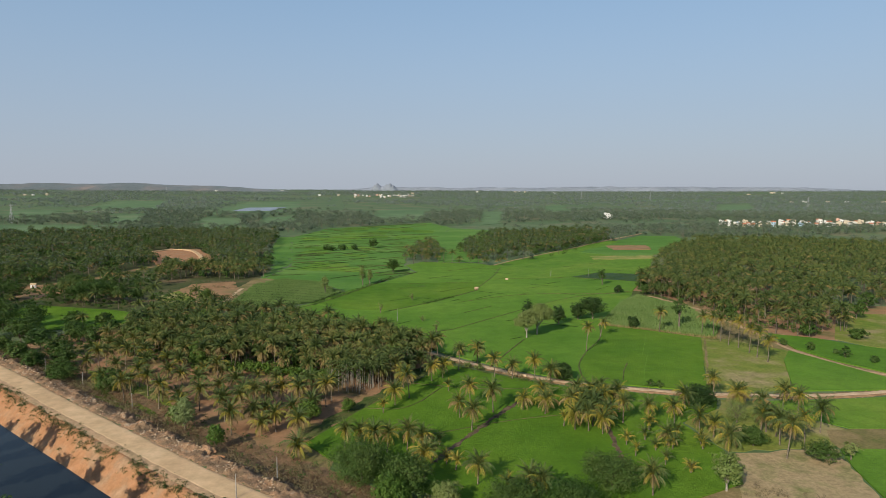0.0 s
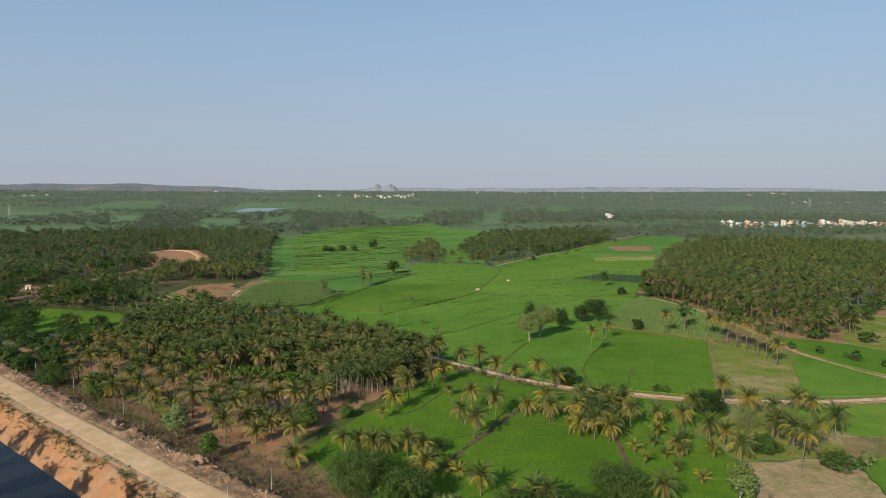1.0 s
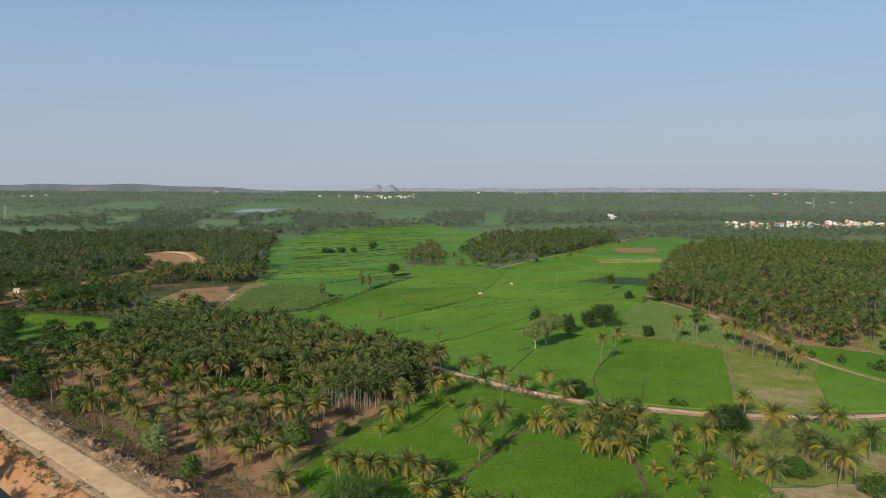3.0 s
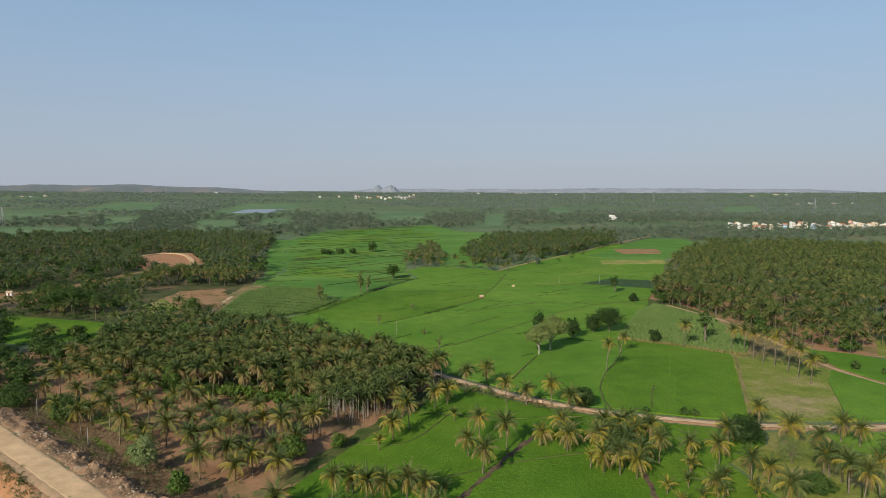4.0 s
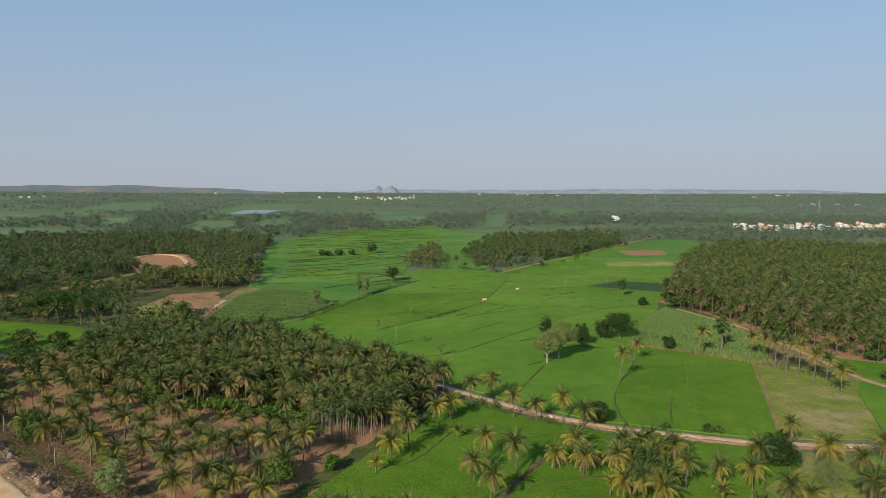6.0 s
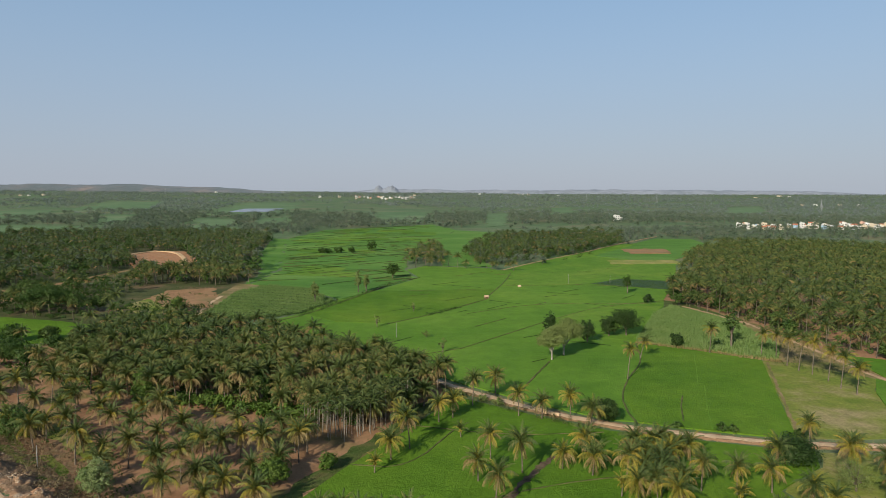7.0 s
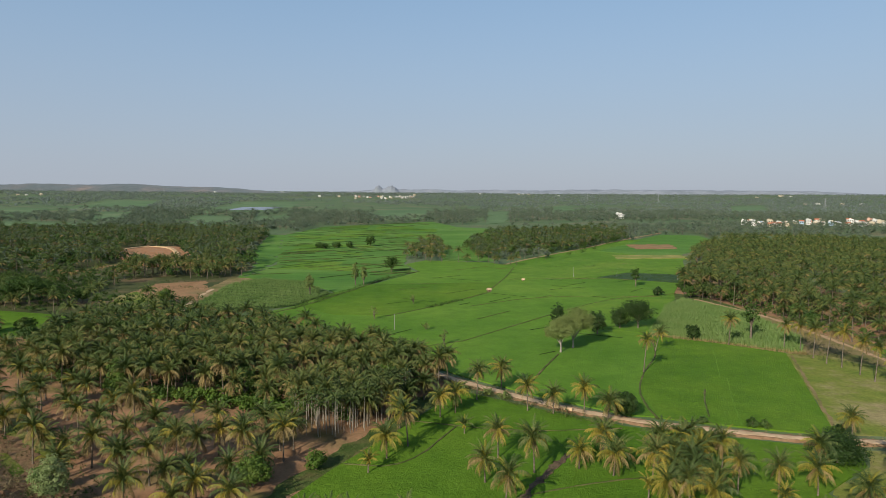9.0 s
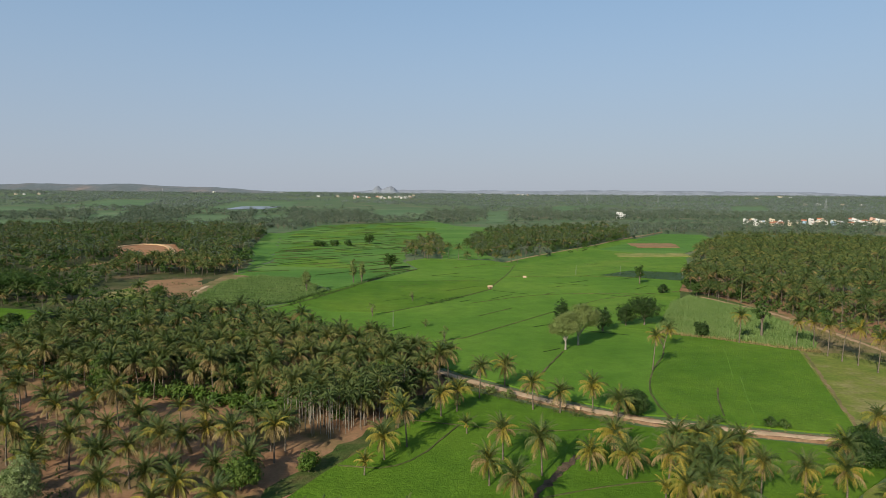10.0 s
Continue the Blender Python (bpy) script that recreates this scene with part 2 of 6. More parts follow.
M_CANE = leafy("cane_blade", [(0.1, (0.125, 0.205, 0.058)), (0.5, (0.158, 0.238, 0.072)), (0.9, (0.20, 0.265, 0.09))], 0.05)
M_CANEDRY = leafy("dry_cane_blade", [(0.1, (0.20, 0.17, 0.06)), (0.5, (0.30, 0.23, 0.10)), (0.9, (0.36, 0.29, 0.14))], 0.05)


def plain(name, c, rough=0.7, spec=0.3):
    m, nt, b = nodes_of(name, rough, spec)
    v = place_of(nt)
    n = noise_node(nt, 0.7, 5, v)
    d = tuple(x * 0.78 for x in c)
    nt.links.new(ramp(nt, n.outputs["Fac"], [(0.3, d), (0.6, c)]), b.inputs["Base Color"])
    return m


M_WHITE = plain("white_paint", (0.70, 0.69, 0.65))
M_CREAM = plain("cream_paint", (0.62, 0.53, 0.39))
M_PINK = plain("pink_paint", (0.66, 0.40, 0.30))
M_BLUE = plain("blue_paint", (0.36, 0.50, 0.62))
M_TILE = plain("terracotta_tile", (0.45, 0.17, 0.09))
M_GLASS = plain("dark_window", (0.03, 0.035, 0.045), 0.15, 0.5)
M_DOOR = plain("brown_door", (0.16, 0.09, 0.05))
M_STEEL = plain("grey_steel", (0.35, 0.36, 0.37), 0.5, 0.5)

M_WATER, _nt, _b = nodes_of("canal_water", 0.12, 0.13)
_b.inputs["Base Color"].default_value = (0.012, 0.016, 0.018, 1)
bump(_nt, _b, noise_node(_nt, 0.9, 3, place_of(_nt)).outputs["Fac"], 0.08, 0.05)


# ---------------------------------------------------------------- building helpers
def fast_mesh(name, verts, faces, mats, index=None):
    """A mesh from arrays of corners and of equal-sided faces."""
    verts = np.asarray(verts, np.float32)
    faces = np.asarray(faces, np.int32)
    me = bpy.data.meshes.new(name)
    n, k = faces.shape
    me.vertices.add(len(verts))
    me.vertices.foreach_set("co", verts.ravel())
    me.loops.add(n * k)
    me.loops.foreach_set("vertex_index", faces.ravel())
    me.polygons.add(n)
    me.polygons.foreach_set("loop_start", np.arange(0, n * k, k, dtype=np.int32))
    for m in (mats if isinstance(mats, (list, tuple)) else [mats]):
        me.materials.append(m)
    if index is not None:
        me.polygons.foreach_set("material_index", np.asarray(index, np.int32))
    me.update(calc_edges=True)
    return me


def under(ob, parent):
    ob.parent = parent
    return ob


def part(name, bm, material, parent, label=""):
    me = bpy.data.meshes.new(name)
    bm.to_mesh(me)
    bm.free()
    me.materials.append(material)
    ob = new(name, me)
    ob.parent = parent
    return tagged(ob, label)


def box(bm, x0, x1, y0, y1, z0, z1):
    m = Matrix.LocRotScale(((x0 + x1) / 2, (y0 + y1) / 2, (z0 + z1) / 2), None, (x1 - x0, y1 - y0, z1 - z0))
    bmesh.ops.create_cube(bm, size=1, matrix=m)


def tube(points, radii, sides=6):
    """Corners and quads of a tapered, bent tube."""
    pts = [Vector(p) for p in points]
    V, F = [], []
    for i, p in enumerate(pts):
        d = (pts[min(i + 1, len(pts) - 1)] - pts[max(i - 1, 0)]).normalized()
        u = d.orthogonal().normalized()
        w = d.cross(u)
        for j in range(sides):
            a = 2 * math.pi * j / sides
            V.append(p + (u * math.cos(a) + w * math.sin(a)) * radii[i])
    for i in range(len(pts) - 1):
        for j in range(sides):
            k = (j + 1) % sides
            F.append((i * sides + j, i * sides + k, (i + 1) * sides + k, (i + 1) * sides + j))
    return V, F


def join(pieces):
    V, F, n = [], [], 0
    for v, f in pieces:
        V.extend(v)
        F.extend(tuple(i + n for i in q) for q in f)
        n += len(v)
    return V, F


def inside(px, py, poly):
    """Which of the points lie in the polygon."""
    hit = np.zeros(np.shape(px), bool)
    n = len(poly)
    for i in range(n):
        (x1, y1), (x2, y2) = poly[i], poly[(i + 1) % n]
        if y1 == y2:
            continue
        c = ((y1 > py) != (y2 > py)) & (px < (x2 - x1) * (py - y1) / (y2 - y1) + x1)
        hit ^= c
    return hit


def along(line, step):
    """Points and directions at even steps along a line of points."""
    out = []
    for (x0, y0), (x1, y1) in zip(line, line[1:]):
        d = math.hypot(x1 - x0, y1 - y0)
        n = max(1, round(d / step))
        for i in range(n):
            out.append((x0 + (x1 - x0) * i / n, y0 + (y1 - y0) * i / n, (x1 - x0) / d, (y1 - y0) / d))
    x0, y0 = line[-1]
    out.append((x0, y0, out[-1][2], out[-1][3]))
    return out


def smooth(line, times=2):
    for _ in range(times):
        new_line = [line[0]]
        for a, b in zip(line, line[1:]):
            new_line += [(a[0] * .75 + b[0] * .25, a[1] * .75 + b[1] * .25), (a[0] * .25 + b[0] * .75, a[1] * .25 + b[1] * .75)]
        line = new_line + [line[-1]]
    return line


# ---------------------------------------------------------------- lie of the land
CANAL_ROAD = smooth([(-330, 352), (-230, 285), (-165, 231), (-139.7, 210.6), (-120.5, 194), (-103.6, 179.2), (-77.4, 157.4), (-56.3, 139.3), (-40, 126.3), (0, 96), (60, 55), (140, 5)])
WATER_Z = -2.6


def canal_offset(x, y):
    """Signed distance from the canal road's middle, positive on the water's side."""
    x, y = np.asarray(x, float), np.asarray(y, float)
    best = np.full(x.shape, 1e9)
    sign = np.ones(x.shape)
    for (x0, y0), (x1, y1) in zip(CANAL_ROAD, CANAL_ROAD[1:]):
        dx, dy = x1 - x0, y1 - y0
        t = np.clip(((x - x0) * dx + (y - y0) * dy) / (dx * dx + dy * dy), 0, 1)
        d = np.hypot(x - x0 - t * dx, y - y0 - t * dy)
        s = np.sign(-(dx * (y - y0) - dy * (x - x0)))
        near = d < best
        best = np.where(near, d, best)
        sign = np.where(near, s, sign)
    return best * sign


def land(x, y):
    """Height of the ground without the tipped earth."""
    x, y = np.asarray(x, float), np.asarray(y, float)
    r = np.hypot(x, y)
    z = 38 * np.clip((r - 700) / 3900, 0, 1.2) ** 0.9
    d = canal_offset(x, y)
    prof = np.interp(d, [-16, -9, -4.5, 4.6, 6.0, 11.5, 13, 34, 42, 60, 90], [0, 1.4, 2.5, 2.5, 2.1, WATER_Z - 0.3, -4, -4, 2.5, 2.5, 0])
    z = z + 7.5 * np.exp(-((x - 620) / 260) ** 2 - ((y - 905) / 95) ** 2)      # low rise under the village
    ridge = 0.75 * np.exp(-((d + 7.4) / 1.7) ** 2) * (0.55 + 0.45 * np.sin(x * 0.33 + 1) * np.cos(y * 0.47) + 0.25 * np.sin(x * 1.3) * np.sin(y * 1.1))   # tipped spoil beside the road
    lip = 0.22 * np.exp(-((d - 5.6) / 0.8) ** 2) * np.sin(x * 0.9 + y * 0.7)
    return z + prof + ridge + lip


def lie(x, y):
    """Height of the ground."""
    shape = np.shape(x)
    x, y = np.atleast_1d(np.asarray(x, float)), np.atleast_1d(np.asarray(y, float))
    z = land(x, y)
    d = canal_offset(x, y)
    near = (d > -11.5) & (d < -3.6) & (x > -235) & (x < 45)
    if near.any():
        heaps = [max(0, noise.noise(Vector((a * 0.22, b * 0.22, 4))) + 0.3 + 0.55 * noise.noise(Vector((a * 0.9, b * 0.9, 1))) + 0.3 * noise.noise(Vector((a * 2.1, b * 2.1, 2)))) for a, b in zip(x[near], y[near])]
        z[near] += 1.3 * np.array(heaps) * np.sin(np.pi * (d[near] + 11.5) / 7.9)
    return z.reshape(shape)


def axis(lo, fine0, fine1, hi, step, grow=1.13):
    a = list(np.arange(fine0, fine1 + 1e-6, step))
    s = step
    while a[-1] < hi:
        s *= grow
        a.append(min(a[-1] + s, hi))
    s, b = step, [a[0]]
    while b[-1] > lo:
        s *= grow
        b.append(max(b[-1] - s, lo))
    return np.array(b[:0:-1] + a)


gx = axis(-4600, -190, 60, 4600, 1.6)
gy = axis(-900, 60, 300, 4900, 1.6, 1.09)
GX, GY = np.meshgrid(gx, gy)
GZ = land(GX, GY)
nx, ny = len(gx), len(gy)
idx = np.arange(nx * ny).reshape(ny, nx)
quads = np.stack([idx[:-1, :-1], idx[:-1, 1:], idx[1:, 1:], idx[1:, :-1]], -1).reshape(-1, 4)
ground = new("ground", fast_mesh("ground", np.stack([GX, GY, GZ], -1).reshape(-1, 3), quads, M_LAND))
ground.data.polygons.foreach_set("use_smooth", np.ones(len(quads), bool))
tagged(ground, "dusty green plain of scrub and bare soil reaching the horizon", "ground", kind="structure")


def strip(name, line, width, lift, material, label, category, kind="structure", edge=0.3, crown=0.0, seed=1, step=3.0, skirt=0.3, sink=-0.25):
    """A lane, bund or ditch: a ribbon with uneven edges laid on the land."""
    rng = np.random.default_rng(seed)
    pts = along(line, step)
    V, F = [], []
    for i, (x, y, dx, dy) in enumerate(pts):
        wl, wr = width / 2 + rng.uniform(-edge, edge), width / 2 + rng.uniform(-edge, edge)
        for o, up in ((-wl - skirt, sink), (-wl, lift), (0, lift + crown), (wr, lift), (wr + skirt, sink)):
            V.append((x - dy * o, y + dx * o, up))
        if i:
            for k in range(4):
                F.append((i * 5 - 5 + k, i * 5 - 4 + k, i * 5 + 1 + k, i * 5 + k)[::-1])
    V = np.array(V)
    V[:, 2] += lie(V[:, 0], V[:, 1])
    ob = new(name, fast_mesh(name, V, F, material))
    ob.data.shade_flat()
    return tagged(ob, label, category, kind=kind)


def ragged(poly, amp, step, seed):
    """The same plot with uneven edges."""
    rng = np.random.default_rng(seed)
    out = []
    for (x0, y0), (x1, y1) in zip(poly, poly[1:] + poly[:1]):
        d = math.hypot(x1 - x0, y1 - y0)
        n = max(1, round(d / step))
        for i in range(n):
            o = rng.normal(0, amp) if i else rng.normal(0, amp * 0.4)
            out.append((x0 + (x1 - x0) * i / n - (y1 - y0) / d * o, y0 + (y1 - y0) * i / n + (x1 - x0) / d * o))
    return out


def field(name, poly, height, material, label, category="field", wob=0.0, step=5.0):
    """A planted plot: a sheet of crop of that height above the soil. wob: unevenness of its edges."""
    if wob:
        poly = ragged(poly, wob, step, len(label) + int(poly[0][1]))
    bm = bmesh.new()
    f = bm.faces.new([bm.verts.new((p[0], p[1], 0)) for p in poly])
    if sum((a[0] - b[0]) * (a[1] + b[1]) for a, b in zip(poly, poly[1:] + poly[:1])) > 0:
        f.normal_flip()
    far = max(p[1] for p in poly)
    if far > 560:                                               # follow the rising plain
        for cut in np.arange(math.ceil(min(p[1] for p in poly) / 40) * 40 + 1, far, 40):
            bmesh.ops.bisect_plane(bm, geom=bm.verts[:] + bm.edges[:] + bm.faces[:], plane_co=(0, float(cut), 0), plane_no=(0, 1, 0))
    elif np.abs(canal_offset([p[0] for p in poly], [p[1] for p in poly])).min() < 24:      # follow the embankment
        for k, side in ((0, (1, 0, 0)), (1, (0, 1, 0))):
            lo, hi = min(p[k] for p in poly), max(p[k] for p in poly)
            for cut in np.arange(lo + 4, hi, 4):
                bmesh.ops.bisect_plane(bm, geom=bm.verts[:] + bm.edges[:] + bm.faces[:], plane_co=Vector(side) * float(cut), plane_no=side)
    vs = bm.verts[:]
    zs = lie([v.co.x for v in vs], [v.co.y for v in vs])
    for v, z in zip(vs, zs):
        v.co.z = float(z) + height
    bmesh.ops.extrude_face_region(bm, geom=bm.faces[:])
    for v in vs:
        v.co.z -= height + 0.3
    bmesh.ops.recalc_face_normals(bm, faces=bm.faces)
    bmesh.ops.triangulate(bm, faces=bm.faces)
    me = bpy.data.meshes.new(name)
    bm.to_mesh(me)
    bm.free()
    me.materials.append(material)
    return tagged(new(name, me), label, category, kind="structure")


def contour(name, line, o0, o1, n, lift, material, label, category, seed, wob=0.4, step=1.5, height=lie):
    """A band that follows the land between two offsets from a line."""
    rng = np.random.default_rng(seed)
    pts = along(line, step)
    V, F = [], []
    for i, (x, y, dx, dy) in enumerate(pts):
        a, b = o0 + rng.uniform(-wob, wob), o1 + rng.uniform(-wob, wob)
        for k in range(n + 1):
            o = a + (b - a) * k / n
            V.append((x + dy * o, y - dx * o, lift if 0 < k < n else -0.08))
        if i:
            for k in range(n):
                q = i * (n + 1) + k
                F.append((q - n - 1, q - n, q + 1, q))
    V = np.array(V)
    V[:, 2] += height(V[:, 0], V[:, 1])
    ob = new(name, fast_mesh(name, V, F, material))
    return tagged(ob, label, category, kind="structure")


NEAR_CANAL = [p for p in CANAL_ROAD if -230 < p[0] < 40]
contour("canal_bank", NEAR_CANAL, 4.3, 12.5, 12, 0.13, M_BANK, "bare orange earth slope down to the canal", "canal bank", 13, 0.1)
contour("far_canal_bank", NEAR_CANAL, 32.5, 44, 10, 0.03, M_BANK, "bare orange earth slope on the canal's other side", "canal bank", 14, 0.3)
contour("embankment", NEAR_CANAL, -23, -3.0, 16, 0.12, M_EMBANK, "weedy brown embankment above the canal road", "embankment", 17, 0.9, height=land)
contour("road_shoulder", NEAR_CANAL, -3.7, 4.9, 8, 0.15, M_SHOULDER, "loose brown earth beside the canal road", "road verge", 15, height=land)
contour("spoil_bank", NEAR_CANAL, -11.5, -3.4, 20, 0.2, M_SPOIL, "low bank of tipped orange earth and stones", "earth bank", 16, 0.5, 0.45)
# canal road, its water and the two farm tracks
strip("canal_road", CANAL_ROAD, 4.9, 0.19, M_ROADDIRT, "pale compacted dirt road along the canal", "road", crown=0.02, edge=0.16, skirt=0.5, step=2.4, sink=0.12)
wl = along(CANAL_ROAD, 6)
wv, wf = [], []
for i, (x, y, dx, dy) in enumerate(wl):
    for o in (8.5, 40):
        wv.append((x + dy * o, y - dx * o, WATER_Z))
    if i:
        wf.append((2 * i - 2, 2 * i - 1, 2 * i + 1, 2 * i))
water = tagged(new("water", fast_mesh("water", wv, wf, M_WATER)), "dark still water of an irrigation canal", "water", kind="structure")

TRACK = smooth([(2, 243), (9.2, 234), (30, 214.5), (47.2, 202.7), (64, 197.1), (80.3, 191.9), (97, 189.2), (127, 188.3), (147, 191.6), (190, 200), (260, 214)])
LANE = smooth([(300, 175), (200, 196), (159, 209), (152.2, 226), (147, 244.5), (148, 267.5), (148.6, 293), (147.6, 328), (144, 340), (135, 372)])
strip("track_verge", TRACK, 3.2, 0.40, M_EMBANK, "rough brown bank of the farm track", "verge", edge=0.35, seed=12, step=1.3, skirt=0.9)
strip("farm_track", TRACK, 1.9, 0.46, M_TRACK, "pale dusty farm track between the paddies", "road", crown=0.04, edge=0.3, seed=2, step=2.0, sink=0.38)
strip("grove_lane", LANE, 2.0, 0.10, M_SHOULDER, "narrow dirt lane beside the coconut grove", "road", crown=0.05, edge=0.5, seed=3)
strip("far_track", smooth([(57, 518), (78, 553), (112, 602), (150, 655), (216, 752), (290, 838)]), 1.5, 0.6, M_SHOULDER, "narrow dirt track between paddies", "road", seed=4, step=8)
strip("side_track", smooth([(-106, 338), (-108.5, 345.8), (-112.9, 372.8), (-114, 402)]), 2.2, 0.06, M_TRACK, "short pale dirt track beside sugarcane", "road", seed=5, skirt=0.1)

# ---------------------------------------------------------------- plots
FRONT = [(-29, 155), (-18, 177.5), (-3, 203), (8.5, 226), (28.5, 210.5), (45.5, 199.3), (63, 193.6), (79.5, 188.3), (90, 186.3), (86, 178), (71, 167), (74, 148), (70, 131), (40, 116), (13, 120), (-8, 135), (-22, 146)]
BIG = [(10, 239.5), (31.5, 219), (48.5, 206.8), (55.6, 205.3), (58.3, 226), (65.6, 244), (76.8, 263), (83.2, 291), (99.5, 327), (124, 371), (131, 390), (150, 430), (166, 460), (203, 556), (175, 600), (150, 625), (109, 560), (66, 500), (48, 532), (0, 545), (-14, 520), (-4, 477), (-30, 420), (-48, 387), (-60, 350), (-80, 318), (-62, 299), (-22, 264), (4, 247)]
SIDE = [(55, 205), (65, 201), (81, 196), (90.5, 194.5), (119.5, 265), (100, 280.5), (83, 291), (76.3, 263), (65, 243.6), (57.5, 226)]
CANE_R = [(83.3, 293.2), (100.6, 282.3), (119.5, 269), (126, 266), (138, 287), (143, 334), (128, 372), (112, 352), (100.2, 327.4)]
CANE_L = [(-105.5, 345.9), (-83.6, 336), (-60.5, 352), (-49.5, 386.7), (-71.7, 428.3), (-97.4, 441.7), (-110, 416.1)]
TERR = [(-110, 446), (-72, 431), (-48, 391), (-30, 424), (-6, 478), (-15, 520), (-16.5, 554), (-5, 668), (43, 943), (10, 1067), (-140, 937), (-161, 797), (-125, 600), (-108, 522)]
GRASS = [(90.7, 194.2), (119.7, 265.4), (131.4, 262), (145.2, 243), (135.2, 228.6), (118.2, 193.3)]
field("paddy_front", FRONT, 0.35, M_PADDY2, "lush green young rice paddy with scattered palms", "paddy")
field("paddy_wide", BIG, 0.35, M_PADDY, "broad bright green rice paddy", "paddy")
field("paddy_beside_cane", SIDE, 0.40, M_PADDY2, "dense dark green rice paddy beside a farm track", "paddy")
field("terraces", TERR, 0.25, M_TERRACE, "terraced green rice plots with low bunds", "paddy", wob=1.2, step=10)
field("paddy_patch", [(58, 337), (91, 372), (123, 371), (99, 328), (82, 294), (66, 306)], 0.42, M_PADDY3, "lighter green rice plot inside a wide paddy", "paddy")
field("paddy_patch", [(-16, 327), (7, 354), (33, 392), (42, 428), (-8, 420), (-29, 420), (-46, 386), (-57, 348), (-40, 330)], 0.42, M_PADDY2, "darker green rice plot inside a wide paddy", "paddy")
field("paddy_patch", [(46, 436), (104, 450), (131, 474), (166, 464), (200, 555), (172, 596), (150, 620), (109, 557), (64, 497)], 0.42, M_PADDY3, "lighter green rice plot beyond vegetables", "paddy")
field("lane_margin", [(119, 262), (136, 352), (133, 380), (141, 380), (150, 352), (153, 280), (152, 246), (163, 206), (155, 205), (143, 243)], 0.04, M_DRYGRASS, "dry worn ground along the lane", "plot", wob=0.8, step=5)
field("grazing_plot", GRASS, 0.10, M_GRASS, "grazed yellowish green plot with worn patches", "plot", wob=0.25, step=4)
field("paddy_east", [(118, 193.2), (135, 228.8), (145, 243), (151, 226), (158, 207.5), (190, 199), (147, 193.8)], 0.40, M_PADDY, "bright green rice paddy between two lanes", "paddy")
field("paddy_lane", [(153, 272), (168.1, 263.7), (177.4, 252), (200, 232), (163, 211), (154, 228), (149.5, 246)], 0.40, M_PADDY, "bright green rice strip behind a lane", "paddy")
field("east_meadow", [(224.1, 334), (300, 326), (300, 240), (205, 232), (182.2, 250), (176, 262)], 0.12, M_GRASS, "pale green meadow with bare patches", "plot")
field("paddy_south_east", [(104, 184.5), (127, 185.5), (147, 188), (180, 193), (175, 160), (115, 162), (107, 171)], 0.15, M_PADDY3, "yellow-green ripening rice paddy", "paddy")
field("palm_meadow", [(91, 186), (103, 184.8), (106, 171), (114, 161), (109, 150), (97, 149.7), (75, 148.2), (72.2, 167), (86.6, 178)], 0.08, M_GRASS, "rough green meadow under coconut palms", "plot", wob=0.6, step=4)
field("dry_strip", [(108, 161.4), (115, 161.6), (175, 159.6), (172, 146.2), (103.5, 148.9)], 0.10, M_DRYGRASS, "strip of dry yellow grass", "plot", wob=0.6, step=4)
field("weedy_corner", [(38, 116), (70.6, 132), (60, 111)], 0.06, M_DRYGRASS, "dry weeds at the paddy's corner", "plot")
field("ploughed_plot", [(75, 147.5), (97, 149), (103, 149), (99, 138), (96, 125), (92, 112), (58, 112), (70.4, 131)], 0.08, M_STUBBLE, "ploughed brown plot with dry weeds", "plot", wob=0.5, step=3)
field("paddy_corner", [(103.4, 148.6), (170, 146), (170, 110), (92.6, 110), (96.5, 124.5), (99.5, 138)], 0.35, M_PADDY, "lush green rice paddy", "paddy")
field("scrub_apron", [(-20, 133), (13, 118), (40, 114), (62, 111), (75, 60), (10, 100), (-28, 126), (-38, 137), (-45, 143), (-30, 158), (-20, 150)], 0.03, M_DRYGRASS, "dry weedy ground under broad trees", "plot", wob=1.0, step=5)
field("grove_floor", [(-126, 214), (-100, 190), (-66, 160), (-43, 144), (-30, 150), (-20, 172), (-9, 196), (7, 229), (1, 243), (-22, 263), (-62, 298), (-100, 312), (-152, 284), (-168, 238)], 0.05, M_RED, "bare red soil under a coconut grove", "plot", wob=1.0, step=4)
field("grove_grass", [(-124, 214), (-100, 190.5), (-78, 171), (-70, 178), (-80, 196), (-92, 206), (-118, 222)], 0.10, M_GRASS, "shaded rough grass at the grove's edge", "plot")
field("grove_verge", [(-28.5, 156), (-18, 178), (-3.2, 203), (6, 226), (0, 226), (-9, 203), (-18, 187), (-24, 176.5), (-31, 160)], 0.10, M_VERGEGRASS, "grassy verge between grove and paddy", "plot", wob=0.8, step=3)
field("vegetable_plot", [(106, 449.5), (131.9, 472), (166, 462), (147.4, 427)], 0.6, M_LEAF, "dark leafy vegetable plot in rows", "plot")
field("yellow_strip", [(152, 560), (212, 567), (217, 594), (186, 590), (158, 588)], 0.62, M_STRAW, "yellowing strip of standing crop", "plot", wob=2.2, step=6)
for poly in ([(196, 648), (236, 652), (246, 694), (200, 690)], [(258, 632), (284, 648), (307, 712), (284, 704)]):
    field("fallow_plot", poly, 0.7, M_BROWN, "reddish brown fallow plot", "plot", wob=2.0, step=7)
field("east_grove_floor", [(130, 393), (142, 382), (147, 343), (150.5, 300), (151, 276), (176, 260), (200, 284), (222, 334), (225, 420), (172, 461), (150, 428)], 0.06, M_RED, "shaded red-brown soil under the eastern palms", "plot")
field("red_strip", [(213, 316), (300, 312), (300, 332), (222, 338)], 0.22, M_BROWN, "strip of bare red earth beside a grove", "plot")
